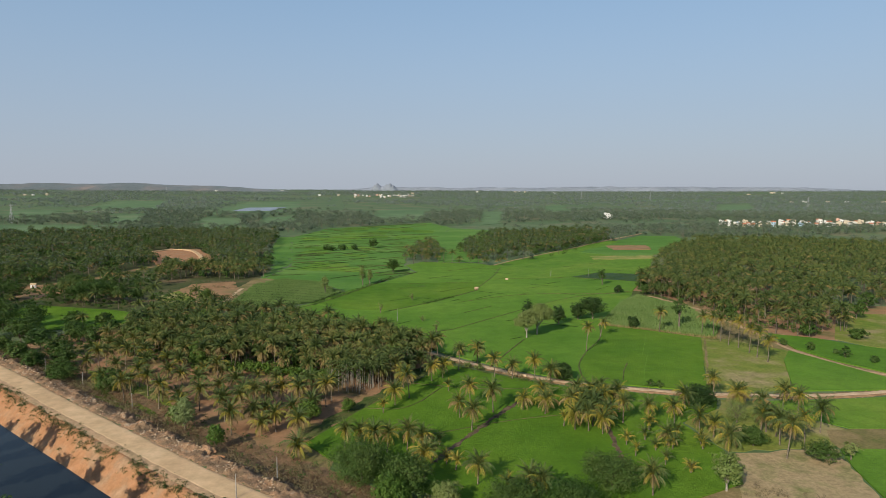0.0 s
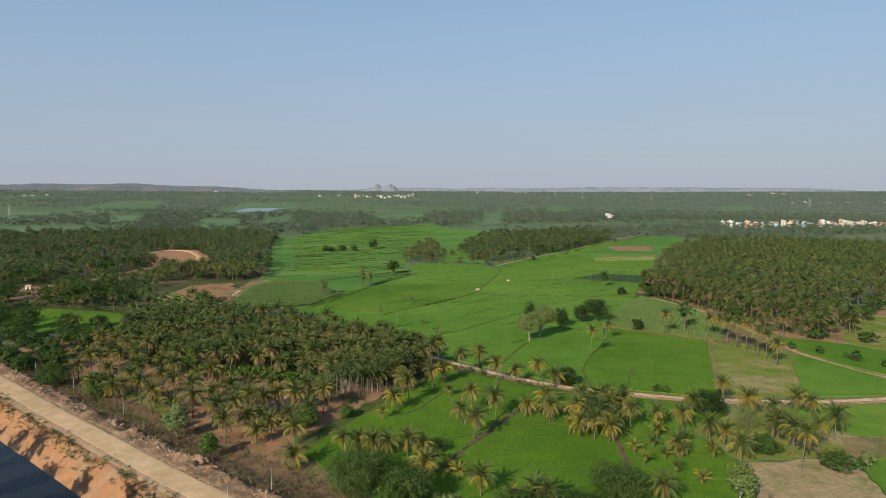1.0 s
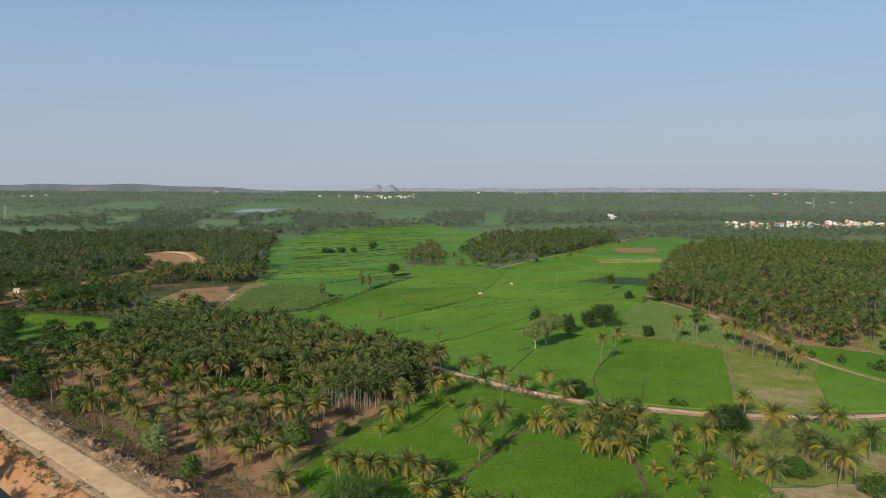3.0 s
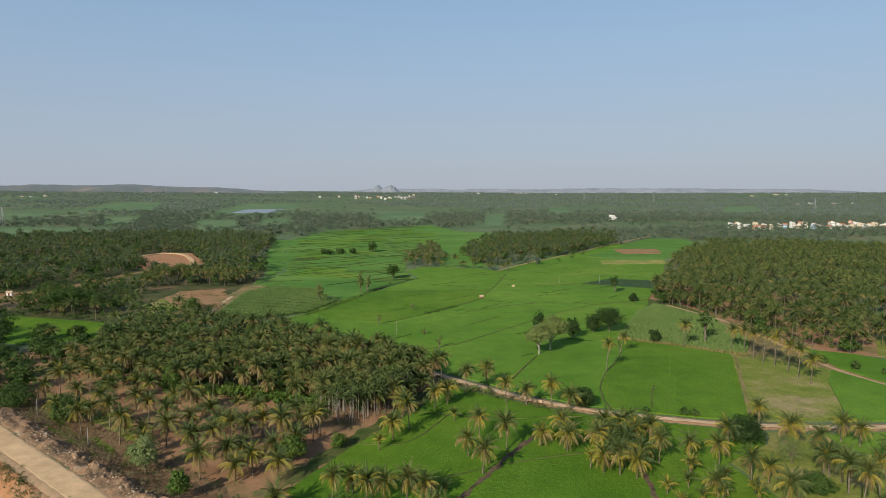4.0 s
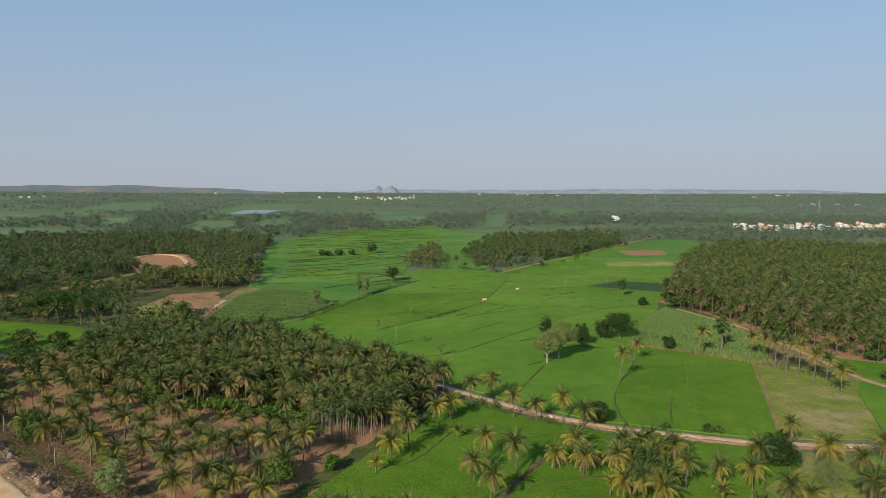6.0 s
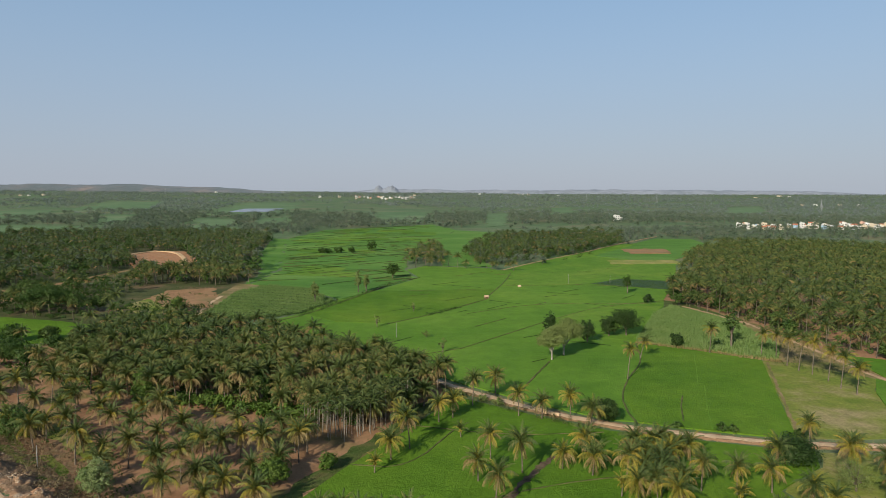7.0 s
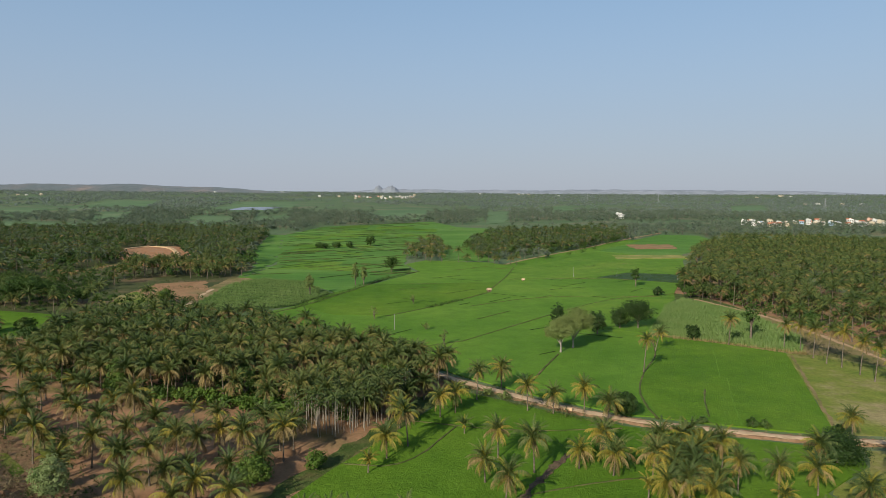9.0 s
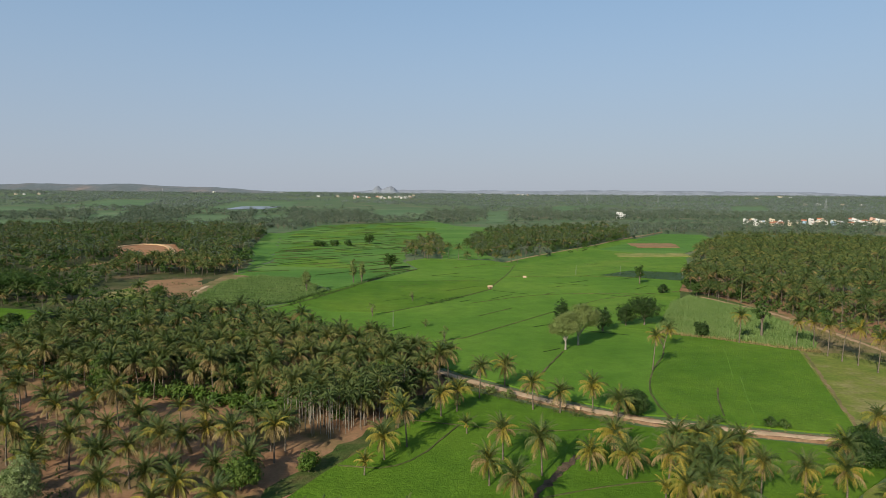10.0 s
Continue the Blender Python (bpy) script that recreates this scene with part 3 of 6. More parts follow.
field("far_meadow", [(150, 630), (175, 602), (206, 558), (220, 600), (310, 720), (320, 800), (280, 812), (226, 745)], 0.3, M_TERRACE, "green field at the grove's end", "plot")
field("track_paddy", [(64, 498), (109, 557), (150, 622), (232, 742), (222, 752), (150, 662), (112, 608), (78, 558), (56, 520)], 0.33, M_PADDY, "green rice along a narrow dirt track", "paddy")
field("terrace_margin", [(-113, 446), (-121, 520), (-149, 600), (-178, 800), (-161, 797), (-125, 600), (-108, 522), (-110, 446)], 0.22, M_TERRACE, "green weedy margin between terraces and palms", "plot", wob=2.0, step=8)
field("gap_paddy", [(13, 547), (52, 542), (46, 650), (62, 730), (84, 806), (104, 900), (43, 943), (-5, 668), (8, 690), (17, 630)], 0.3, M_TERRACE, "green paddy strip between two palm groves", "paddy")
field("clearing_grass", [(-154, 372), (-138, 350), (-128, 347), (-127, 360), (-140, 378), (-150, 392)], 0.16, M_GRASS, "pale green grassy corner of a clearing", "plot")
field("red_earth_plot", [(-257, 410), (-237, 429), (-214, 396), (-219, 362), (-236, 372)], 0.10, M_BROWN, "bare red earth beside a small hut", "plot", wob=1.6, step=6)
field("brown_clearing", [(-150, 366), (-152, 420), (-128, 431), (-117, 404), (-110, 366), (-126, 349), (-138, 356)], 0.10, M_BROWN, "reddish brown ploughed clearing", "plot", wob=1.2, step=5)
field("west_floor", [(-330, 292), (-172, 290), (-110, 325), (-107, 345), (-116, 372), (-117, 446), (-330, 446)], 0.03, M_WESTFLOOR, "shaded weedy ground under western trees", "plot")
field("shaded_paddy", [(-206, 344), (-162, 331), (-138, 320), (-140, 294), (-165, 285), (-198, 300), (-214, 325)], 0.3, M_PADDY2, "narrow green paddy among trees", "paddy")
field("track_margin", [(-118, 446), (-117, 372), (-109, 346), (-104, 344), (-108, 416), (-96, 442), (-108, 449)], 0.05, M_DRYGRASS, "dry grass beside a short dirt track", "plot", wob=0.8, step=5)
field("cane_margin", [(122, 368), (131, 391), (141, 382), (146, 338), (141, 335), (128, 369)], 0.05, M_VERGEGRASS, "green weeds between cane and grove", "plot", wob=0.6, step=4)
field("west_grove_floor", [(-114, 447), (-123, 520), (-151, 600), (-180, 795), (-330, 825), (-610, 755), (-480, 545), (-330, 447)], 0.03, M_WESTFLOOR, "shaded weedy soil under western palms", "plot", wob=1.5, step=12)
FARFIELDS = [[(-425, 650), (-410, 680), (-430, 980), (-635, 975)], [(-740, 1330), (-630, 1505), (-830, 2110), (-980, 2065)], [(-495, 1015), (-450, 1035), (-555, 1290), (-610, 1265)],
             [(-330, 910), (-260, 945), (-340, 1175), (-405, 1190)], [(-445, 1275), (-280, 1450), (-400, 2075), (-545, 2000)], [(-255, 980), (-200, 1010), (-260, 1285), (-300, 1195)],
             [(-90, 1080), (0, 1130), (15, 1520), (-110, 1530)], [(90, 1015), (130, 1055), (185, 1465), (130, 1410)], [(645, 1395), (775, 1475), (990, 1915), (860, 1840)],
             [(255, 1325), (315, 1370), (415, 1845), (345, 1805)], [(-730, 1135), (-680, 1180), (-810, 1455), (-880, 1390)], [(700, 2200), (1100, 2180), (1100, 2350), (690, 2330)]]
for k, p in enumerate(FARFIELDS):
    field("far_field", p, 0.4, M_FARFIELD, "green field among far tree belts", "plot", wob=9.0, step=40)
LAKE = [(-425, 1420), (-345, 1450), (-350, 1640), (-440, 1610)]
LAKE_FRONT = [(-370, 1230), (-290, 1290), (-345, 1450), (-425, 1420)]
lv = [(x, y, float(lie(x, y)) + 0.8) for x, y in LAKE]
tagged(new("lake", fast_mesh("lake", lv, [(0, 1, 2, 3)], M_WATER)), "pale distant pond among trees", "water", kind="structure")
# sandy canal bend beyond the western groves
SANDPIT = [(-266, 604), (-258, 656), (-226, 646), (-188, 574), (-164, 498), (-182, 497), (-204, 505), (-230, 545)]
field("sand_bend", SANDPIT, 1.0, M_BANK, "raised orange earth bank of a canal bend", "bank", wob=1.5, step=9)
strip("sand_road", smooth([(-264, 600), (-254, 646), (-229, 637), (-196, 570), (-176, 503), (-172, 482)]), 3.4, 1.7, M_ROADDIRT, "pale dirt road curving on a canal bank", "road", seed=8)
strip("brown_lane", smooth([(-234, 400), (-228, 440), (-226, 475), (-216, 512)]), 6.0, 0.1, M_BROWN, "dirt lane through trees", "road", seed=9)

# bunds and ditches
BUNDS = [
    ([(43.2, 263.4), (35.5, 247), (29.2, 232.6), (24, 222)], 1.3), ([(83, 292), (76, 263), (64.7, 243.8), (57, 226), (54.5, 212), (54.5, 204)], 1.0),
    ([(75.1, 226), (71, 217), (66.9, 205)], 0.9), ([(13.4, 282), (34, 306.7), (58.3, 336), (91, 371), (131, 388)], 1.0), ([(-17, 326), (7, 353), (34, 392)], 1.3),
    ([(61.6, 503), (52, 460), (43, 428), (32.4, 392)], 1.2), ([(-80, 314), (-58, 345), (-44, 382), (-20, 456), (-4, 478)], 1.8),
    ([(83, 292), (101, 281), (119.5, 267.5)], 1.2),
    ([(-20, 262), (13.4, 282)], 0.9), ([(20, 350), (60, 380), (120, 378)], 0.7), ([(50, 440), (106, 448), (150, 428)], 0.9),
    ([(-3, 203), (20, 196), (44, 198)], 0.6), ([(3, 160), (30, 172), (60, 176)], 0.6), ([(-16, 180), (-4, 178), (7, 200)], 0.7), ([(-10, 420), (30, 425)], 0.8)]
for k, (line, w) in enumerate(BUNDS):
    strip("bund", smooth(line), w * 0.5, 0.47, M_BUND, "low earthen bund with weeds between paddies", "bund", edge=0.1, crown=0.05, seed=20 + k, step=2.0, skirt=0.08)
for k in range(80):                                         # faint short bunds inside the wide paddy
    rl = random.Random(900 + k)
    x, y, n = rl.uniform(-60, 150), rl.uniform(262, 600), rl.uniform(6, 26)
    a = rl.choice((0.72, 0.72, -0.5)) + rl.uniform(-0.15, 0.15)
    ends = [(x, y), (x + n * 0.5 * math.cos(a), y + n * 0.5 * math.sin(a)), (x + n * math.cos(a), y + n * math.sin(a))]
    if all(inside(np.array([p[0]]), np.array([p[1]]), BIG)[0] for p in ends):
        strip("bund", ends, rl.uniform(0.15, 0.4), 0.5, M_SHADEWEED if k % 3 else M_BUND, "low earthen bund with weeds between paddies", "bund", edge=0.08, seed=300 + k, step=2.0, skirt=0.08)
for k, line in enumerate(([(72, 199.5), (78, 216), (86, 236)], [(84, 236), (92, 256), (98, 272)])):
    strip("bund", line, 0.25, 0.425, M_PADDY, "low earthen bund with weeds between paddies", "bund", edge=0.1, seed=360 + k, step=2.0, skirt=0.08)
strip("worn_path", smooth([(91.9, 195.5), (105, 227), (120.4, 263.5)]), 0.9, 0.14, M_DRYGRASS, "worn pale footpath along a paddy's edge", "path", edge=0.35, seed=50, step=2.0, skirt=0.1)
strip("ditch", smooth([(3, 143), (10, 155), (18, 168), (25, 179), (29, 184)]), 1.3, 0.42, M_DITCH, "muddy field ditch with trampled banks", "ditch", edge=0.5, seed=51, step=1.2)
strip("ditch", smooth([(47, 140), (49, 158), (52, 172), (53, 180)]), 1.1, 0.42, M_DITCH, "muddy field ditch with trampled banks", "ditch", edge=0.5, seed=52, step=1.2)
rt = random.Random(4)
for k in range(34):
    cx, cy = rt.uniform(-140, 0), rt.uniform(450, 980)
    a, b, sl = rt.uniform(9, 26), rt.uniform(7, 16) * cy / 600, rt.uniform(-0.6, 0.1)
    quad = [(cx - a, cy - b - sl * a), (cx + a, cy - b + sl * a), (cx + a * 1.1, cy + b + sl * a), (cx - a * 0.9, cy + b - sl * a)]
    if all(inside(np.array([p[0]]), np.array([p[1]]), TERR)[0] for p in quad):
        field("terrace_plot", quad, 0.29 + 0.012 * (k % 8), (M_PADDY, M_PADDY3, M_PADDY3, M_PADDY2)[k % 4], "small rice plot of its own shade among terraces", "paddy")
# every other bund takes the dark green that imitates a step's shadow
for k in range(36):
    y0 = 436 + 16 * k * (1 + k * 0.007)
    for seg in range(5 + k % 3):
        xa = -150 + 150 * rt.random() - k
        xb = xa + rt.uniform(14, 46)
        tilt = rt.uniform(0.15, 1.1)
        mid = [(xa + (xb - xa) * u, y0 + tilt * (xb - xa) * u + 2 * math.sin(u * 4 + k + seg) + seg * 6) for u in np.linspace(0, 1, 7)]
        mid = [p for p in mid if inside(np.array([p[0]]), np.array([p[1]]), TERR)[0]]
        if len(mid) > 2:
            strip("bund", mid, rt.uniform(0.4, 0.9), 0.55, M_SHADEWEED if seg % 2 else M_VERGEGRASS, "low weedy bund of a rice terrace", "bund", edge=0.2, seed=60 + k * 6 + seg, step=5, skirt=0.15)


# ---------------------------------------------------------------- palms
def frond_shape(length, rise, droop, stations, width, rng, hang=0.5):
    """One feather leaf along +x: rib and leaflets. Returns corners and triangles."""
    n = stations
    pts, ang = [], rise
    p = np.zeros(3)
    seg = length / n
    side = rng.uniform(-0.12, 0.12)
    for i in range(n + 1):
        pts.append(p.copy())
        a = rise - droop * (i / n) ** 1.25
        p = p + np.array([math.cos(a) * seg, side * seg * i / n, math.sin(a) * seg])
    V, F = [], []
    gap = 0.12 if n >= 12 else 0.0                              # free rib between leaflets
    for i in range(n):
        s = (i + 0.5) / n
        w = width * (math.sin(math.pi * min(1, s * 0.86 + 0.12)) ** 0.7) * rng.uniform(0.8, 1.15)
        a = rise - droop * s ** 1.25
        for sg in (-1, 1):
            b = len(V)
            tip = pts[i] * 0.3 + pts[i + 1] * 0.7 + np.array([seg * 0.9 * math.cos(a), sg * w, seg * 0.9 * math.sin(a) - hang * w * rng.uniform(0.6, 1.4)])
            V += [pts[i] + (pts[i + 1] - pts[i]) * gap, pts[i + 1], tip]
            F.append((b, b + 1, b + 2))
    b = len(V)
    rib = length * 0.008
    stops = list(range(0, n, 3)) + [n]
    for i in stops:
        t = rib * (1 - 0.8 * i / n)
        V += [pts[i] + np.array([0, t, 0.01]), pts[i] + np.array([0, -t, 0.01])]
    for i in range(len(stops) - 1):
        F += [(b + 2 * i, b + 2 * i + 1, b + 2 * i + 3), (b + 2 * i, b + 2 * i + 3, b + 2 * i + 2)]
    return np.array(V), np.array(F)


def turned(V, az):
    c, s = math.cos(az), math.sin(az)
    R = np.array([[c, -s, 0], [s, c, 0], [0, 0, 1]])
    return V @ R.T


# kinds of leaf: rise, droop, length, hang of leaflets, material
LEAF_KINDS = [(1.42, 0.95, 4.0, 0.55, 0), (1.22, 1.35, 4.4, 0.95, 0), (0.92, 1.85, 4.3, 1.35, 0), (0.34, 1.85, 4.0, 1.8, 1), (-0.5, 0.95, 3.5, 1.7, 2)]


def crown_plan(rng, dry=0.5, yellow=0.25, lush=1.0, young=False):
    """Which leaf stands where in a crown: (kind, azimuth, scale, material)."""
    plan, az = [], rng.uniform(0, 6.28)
    for kind, count in (((0, 7), (1, 8), (2, 6)) if young else ((0, 6), (1, 8), (2, 8), (3, 7), (4, 6))):
        for _ in range(max(1, round(count * lush))):
            az += 2.4 + rng.uniform(-0.25, 0.25)
            m = 0
            if kind == 4:
                m = 2 if rng.random() < dry * 1.8 else 1
            elif kind == 3:
                m = 2 if rng.random() < dry * 0.6 else (1 if rng.random() < yellow * 2 else 0)
            elif rng.random() < yellow * (0.7 if young else 0.25 if kind < 2 else 0.7):
                m = 1
            plan.append((kind, az, rng.uniform(0.85, 1.12), m))
    return plan


FROND_MATS = [M_FROND, M_FRONDY, M_FRONDB]
FROND_MESH = {}
_rng = np.random.default_rng(5)
for k, (rise, droop, length, hang, _) in enumerate(LEAF_KINDS):
    for variant in range(3):
        V, F = frond_shape(length, rise + _rng.uniform(-.12, .12), droop + _rng.uniform(-.15, .15), 27, 0.60, _rng, hang)
        for m in range(3):
            FROND_MESH[k, variant, m] = fast_mesh("frond", V, F, FROND_MATS[m])


def trunk_shape(h, lean, rng, base=0.18, sides=6, n=6):
    bend = rng.uniform(-0.5, 0.5)
    pts = [(lean[0] * (i / n) ** 1.6, lean[1] * (i / n) ** 1.6 + bend * math.sin(math.pi * i / n) * 0.4, h * i / n - (0.3 if i == 0 else 0)) for i in range(n + 1)]
    rad = [base * (1.45 if i == 0 else 1.0 - 0.4 * i / n) for i in range(n + 1)]
    return tube(pts, rad, sides), pts[-1]


def heart_shape(rng):
    """The fibrous heart of a crown with its nuts."""
    V, F = tube([(0, 0, -0.5), (0, 0, 0.05), (0, 0, 0.4), (0.02, 0, 0.8)], [0.18, 0.26, 0.14, 0.03], 6)
    pieces = [(V, F)]
    for i in range(6):
        a = i * 1.05 + rng.uniform(0, 0.4)
        x, y, z = 0.36 * math.cos(a), 0.36 * math.sin(a), -0.25 - 0.2 * (i % 2)
        pieces.append(tube([(x, y, z - 0.16), (x, y, z - 0.07), (x, y, z + 0.07), (x, y, z + 0.16)], [0.03, 0.14, 0.14, 0.03], 5))
    return join(pieces)


PALM_LABELS = {0: "coconut palm with green arching leaves and grey trunk", 1: "coconut palm with yellowing leaves and slim trunk", 2: "coconut palm with brown drooping lower leaves"}
HEART = fast_mesh("crown", *heart_shape(np.random.default_rng(3)), M_FRONDY)


def palm(x, y, h, seed, size=1.0, dry=0.5, yellow=0.25, lush=1.0, lean=None, group="coconut palms", detailed=True):
    rng = np.random.default_rng(1000 + seed)
    ob = new("coconut_palm")
    ob.empty_display_size = 0.3
    ob.matrix_basis = pose(x, y, float(lie(x, y)), 0, 0, 0)
    if lean is None:
        lean = (rng.normal(0, 0.05) * h, rng.normal(0, 0.05) * h)
    (V, F), top = trunk_shape(h, lean, rng)
    under(new("trunk", fast_mesh("trunk", V, F, M_TRUNK)), ob)
    plan = crown_plan(rng, dry, yellow, lush, h < 3)
    if detailed:
        heart = under(new("crown", HEART), ob)
        heart.location = top
        for kind, az, sc, m in plan:
            f = under(new("frond", FROND_MESH[kind, int(rng.integers(3)), m]), heart)
            f.matrix_basis = Matrix.LocRotScale((0, 0, 0.12), Euler((0, rng.uniform(-.1, .1), az)), (sc * size,) * 3)
    else:
        Vs, Fs, Ms, n = [], [], [], 0
        for kind, az, sc, m in plan:
            rise, droop, length, hang, _ = LEAF_KINDS[kind]
            v, f = frond_shape(length * sc * size, rise + rng.uniform(-.15, .15), droop, 14, 0.60 * size, rng, hang)
            Vs.append(turned(v, az)), Fs.append(f + n), Ms.append(np.full(len(f), m))
            n += len(v)
        c = under(new("crown", fast_mesh("crown", np.vstack(Vs), np.vstack(Fs), [M_FROND, M_FRONDG, M_FRONDB], np.concatenate(Ms))), ob)
        c.location = top
    look_kind = 1 if yellow > 0.5 else (2 if dry > 0.55 else 0)
    return tagged(ob, PALM_LABELS[look_kind], "palm tree", group)


def light_palm(rng, h, fronds, stations, dry, size=1.0):
    """A cheap palm for groves: corners, triangles and material indices."""
    (tv, tq), top = trunk_shape(h, (rng.normal(0, .04) * h, rng.normal(0, .04) * h), rng, 0.17, 3, 2)
    tv = np.array([tuple(v) for v in tv])
    tf = np.array([(a, b, c) for a, b, c, d in tq] + [(a, c, d) for a, b, c, d in tq])
    Vs, Fs, Ms, n = [tv], [tf], [np.full(len(tf), 3)], len(tv)
    az = rng.uniform(0, 6)
    for i in range(fronds):
        u = i / fronds
        az += 2.4
        rise, droop = 1.42 - 1.6 * u, 0.8 + 0.9 * math.sin(u * 3.1)
        v, f = frond_shape(size * (3.7 + 0.4 * math.sin(u * 3)), rise, droop, stations, 0.62 * size, rng, 0.6 + 1.0 * u)
        f = f[:2 * stations]
        v = v[:6 * stations]
        m = 2 if (u > 0.68 and rng.random() < dry) else (1 if rng.random() < 0.18 + 0.28 * (u > .5) else 0)
        Vs.append(turned(v, az) + np.array(top)), Fs.append(f + n), Ms.append(np.full(len(f), m))
        n += len(v)
    return np.vstack(Vs), np.vstack(Fs), np.concatenate(Ms)


def scatter(name, spots, templates, mats, label, category, rng, s0=0.85, s1=1.2):
    """Many plants joined into one object."""
    Vs, Fs, Ms, n = [], [], [], 0
    pick = rng.integers(len(templates), size=len(spots))
    zs = lie(spots[:, 0], spots[:, 1])
    scl = spots[:, 2] if spots.shape[1] > 2 else np.ones(len(spots))
    for k, (V, F, M) in enumerate(templates):
        sel = np.nonzero(pick == k)[0]
        if not len(sel):
            continue
        a = rng.uniform(0, 6.283, len(sel))
        s = rng.uniform(s0, s1, len(sel)) * scl[sel]
        c, sn = np.cos(a) * s, np.sin(a) * s
        X = V[None, :, 0] * c[:, None] - V[None, :, 1] * sn[:, None] + spots[sel, 0][:, None]
        Y = V[None, :, 0] * sn[:, None] + V[None, :, 1] * c[:, None] + spots[sel, 1][:, None]
        Z = V[None, :, 2] * (s * scl[sel] ** -0.7)[:, None] + zs[sel][:, None]
        Vs.append(np.stack([X, Y, Z], -1).reshape(-1, 3))
        Fs.append((F[None] + (np.arange(len(sel)) * len(V))[:, None, None] + n).reshape(-1, 3))
        Ms.append(np.tile(M, len(sel)))
        n += len(sel) * len(V)
    ob = new(name, fast_mesh(name, np.vstack(Vs), np.vstack(Fs), mats, np.concatenate(Ms)))
    return tagged(ob, label, category, kind="stuff")


def spread(poly, gap, rng, jitter=0.35):
    """Planting spots on a jittered grid within a polygon."""
    xs, ys = [p[0] for p in poly], [p[1] for p in poly]
    X, Y = np.meshgrid(np.arange(min(xs), max(xs), gap), np.arange(min(ys), max(ys), gap))
    X = X + rng.uniform(-jitter, jitter, X.shape) * gap
    Y = Y + rng.uniform(-jitter, jitter, Y.shape) * gap
    k = inside(X, Y, poly)
    return np.stack([X[k], Y[k]], -1)


# palms in the front paddy and along the track: x, y, height of the trunk
FIELD_PALMS = [(12.9, 218.1, 7.8), (20.3, 227.7, 5.7), (24.6, 209.9, 6.3), (30.4, 207.8, 4.8), (38.0, 208.3, 6.2), (42.2, 203.2, 4.6), (8.4, 195.4, 2.2), (3.3, 205.6, 5.2), (7.0, 208.7, 5.0), (-3.8, 188.5, 7.4), (-5.9, 199.3, 4.6),
               (-7.8, 182.6, 4.6), (-10.9, 176.1, 2.6), (14.3, 182.4, 6.0), (20.4, 175.7, 7.0), (10.7, 171.9, 4.4), (13.3, 162.4, 6.2), (29.3, 177.4, 3.6), (36.4, 186.1, 3.6), (35.0, 174.3, 4.4), (38.3, 165.0, 2.6)]
CLUSTER_PALMS = [(44.6, 177.5, 6.6), (41.4, 171.5, 5.6), (40.7, 162.4, 4.4), (44.1, 161.4, 5.5), (47.5, 168.4, 6.4), (47.2, 159.2, 4.3), (55, 167, 6.0), (57, 177.3, 5.6), (53.3, 182.3, 5.3), (55, 178.2, 5.2), (61.5, 165.4, 5.7), (60.3, 162.1, 2.4),
                 (68.8, 166.1, 5.0), (76.6, 177.8, 4.5), (72.1, 157.9, 5.4)]
CLUSTER_PALMS += [(43, 167, 5.5), (45.5, 172.5, 6.0), (49.5, 163.5, 5.2), (51, 174, 5.8), (46, 164.5, 6.2), (49, 180, 5.5)]
MEADOW_PALMS = [(89.5, 187.6, 6.2), (92.4, 177.5, 5.2), (95.3, 170.4, 5.5), (91, 160.2, 5.0), (92, 157.3, 4.9), (106.6, 179.5, 4.8), (109.1, 176.1, 4.5)]
EDGE_PALMS = [(48.4, 125.9, 5.0), (69.8, 151.6, 2.0), (61.4, 151.9, 3.0), (60.8, 136.3, 1.2), (23, 127.5, 3.4), (12.3, 131.8, 4.6), (5.9, 141.9, 1.6), (18.3, 128, 2.6), (25.4, 126.5, 3.6), (-18.8, 152, 4.7), (-11.7, 149.9, 4.7), (-3.4, 150, 5.3), (-28.8, 146.4, 3.2)]
LANE_PALMS = [(105.4, 275.7, 9.3), (123.1, 272.3, 8.1), (126.5, 268.6, 8.8), (125.2, 259.2, 9.7), (125.5, 252.7, 10.8), (127.5, 248.4, 10.9), (128, 240.8, 9.6), (127.2, 233.4, 10), (128.1, 227.4, 8)]
SOIL_PALMS = [(-75.9, 181.2, 7.3), (-67.0, 174.0, 4.0), (-71.0, 183.6, 3.1), (-77.4, 187.5, 3.2), (-74.4, 194.6, 6.2), (-67.7, 190.6, 6.3), (-69.9, 200.1, 6.1), (-63.7, 179.3, 6.2), (-64.4, 199.2, 8.2), (-65.7, 205.9, 4.3), (-56.7, 191.8, 5.4), (-55.9, 172.2, 6.0), (-60.8, 187.4, 5.1), (-49.7, 171.9, 7.0), (-49.0, 182.2, 5.1), (-45.0, 181.8, 4.8), (-41.5, 184.8, 5.1), (-42.2, 169.1, 4.5)]
SOIL_PALMS += [(-35.9, 172.9, 3.3), (-35.9, 184.2, 5.4), (-53.4, 204.0, 2.8), (-46.6, 200.6, 3.2), (-29.8, 187.2, 4.8), (-34.4, 194.4, 4.5), (-27.1, 187.2, 5.8), (-90.1, 194.9, 4.6), (-83.9, 192.7, 6.1), (-68.4, 179.8, 1.6), (-49.2, 161.3, 5.8), (-52.6, 186.1, 4.1), (-38.1, 162.9, 5.0), (-28, 182, 7.0), (-30.8, 176, 3.4), (-32.1, 160.8, 4.2), (-89.2, 188.4, 6.2), (-99.7, 196.1, 5.1), (-90.4, 201.9, 6.0)]
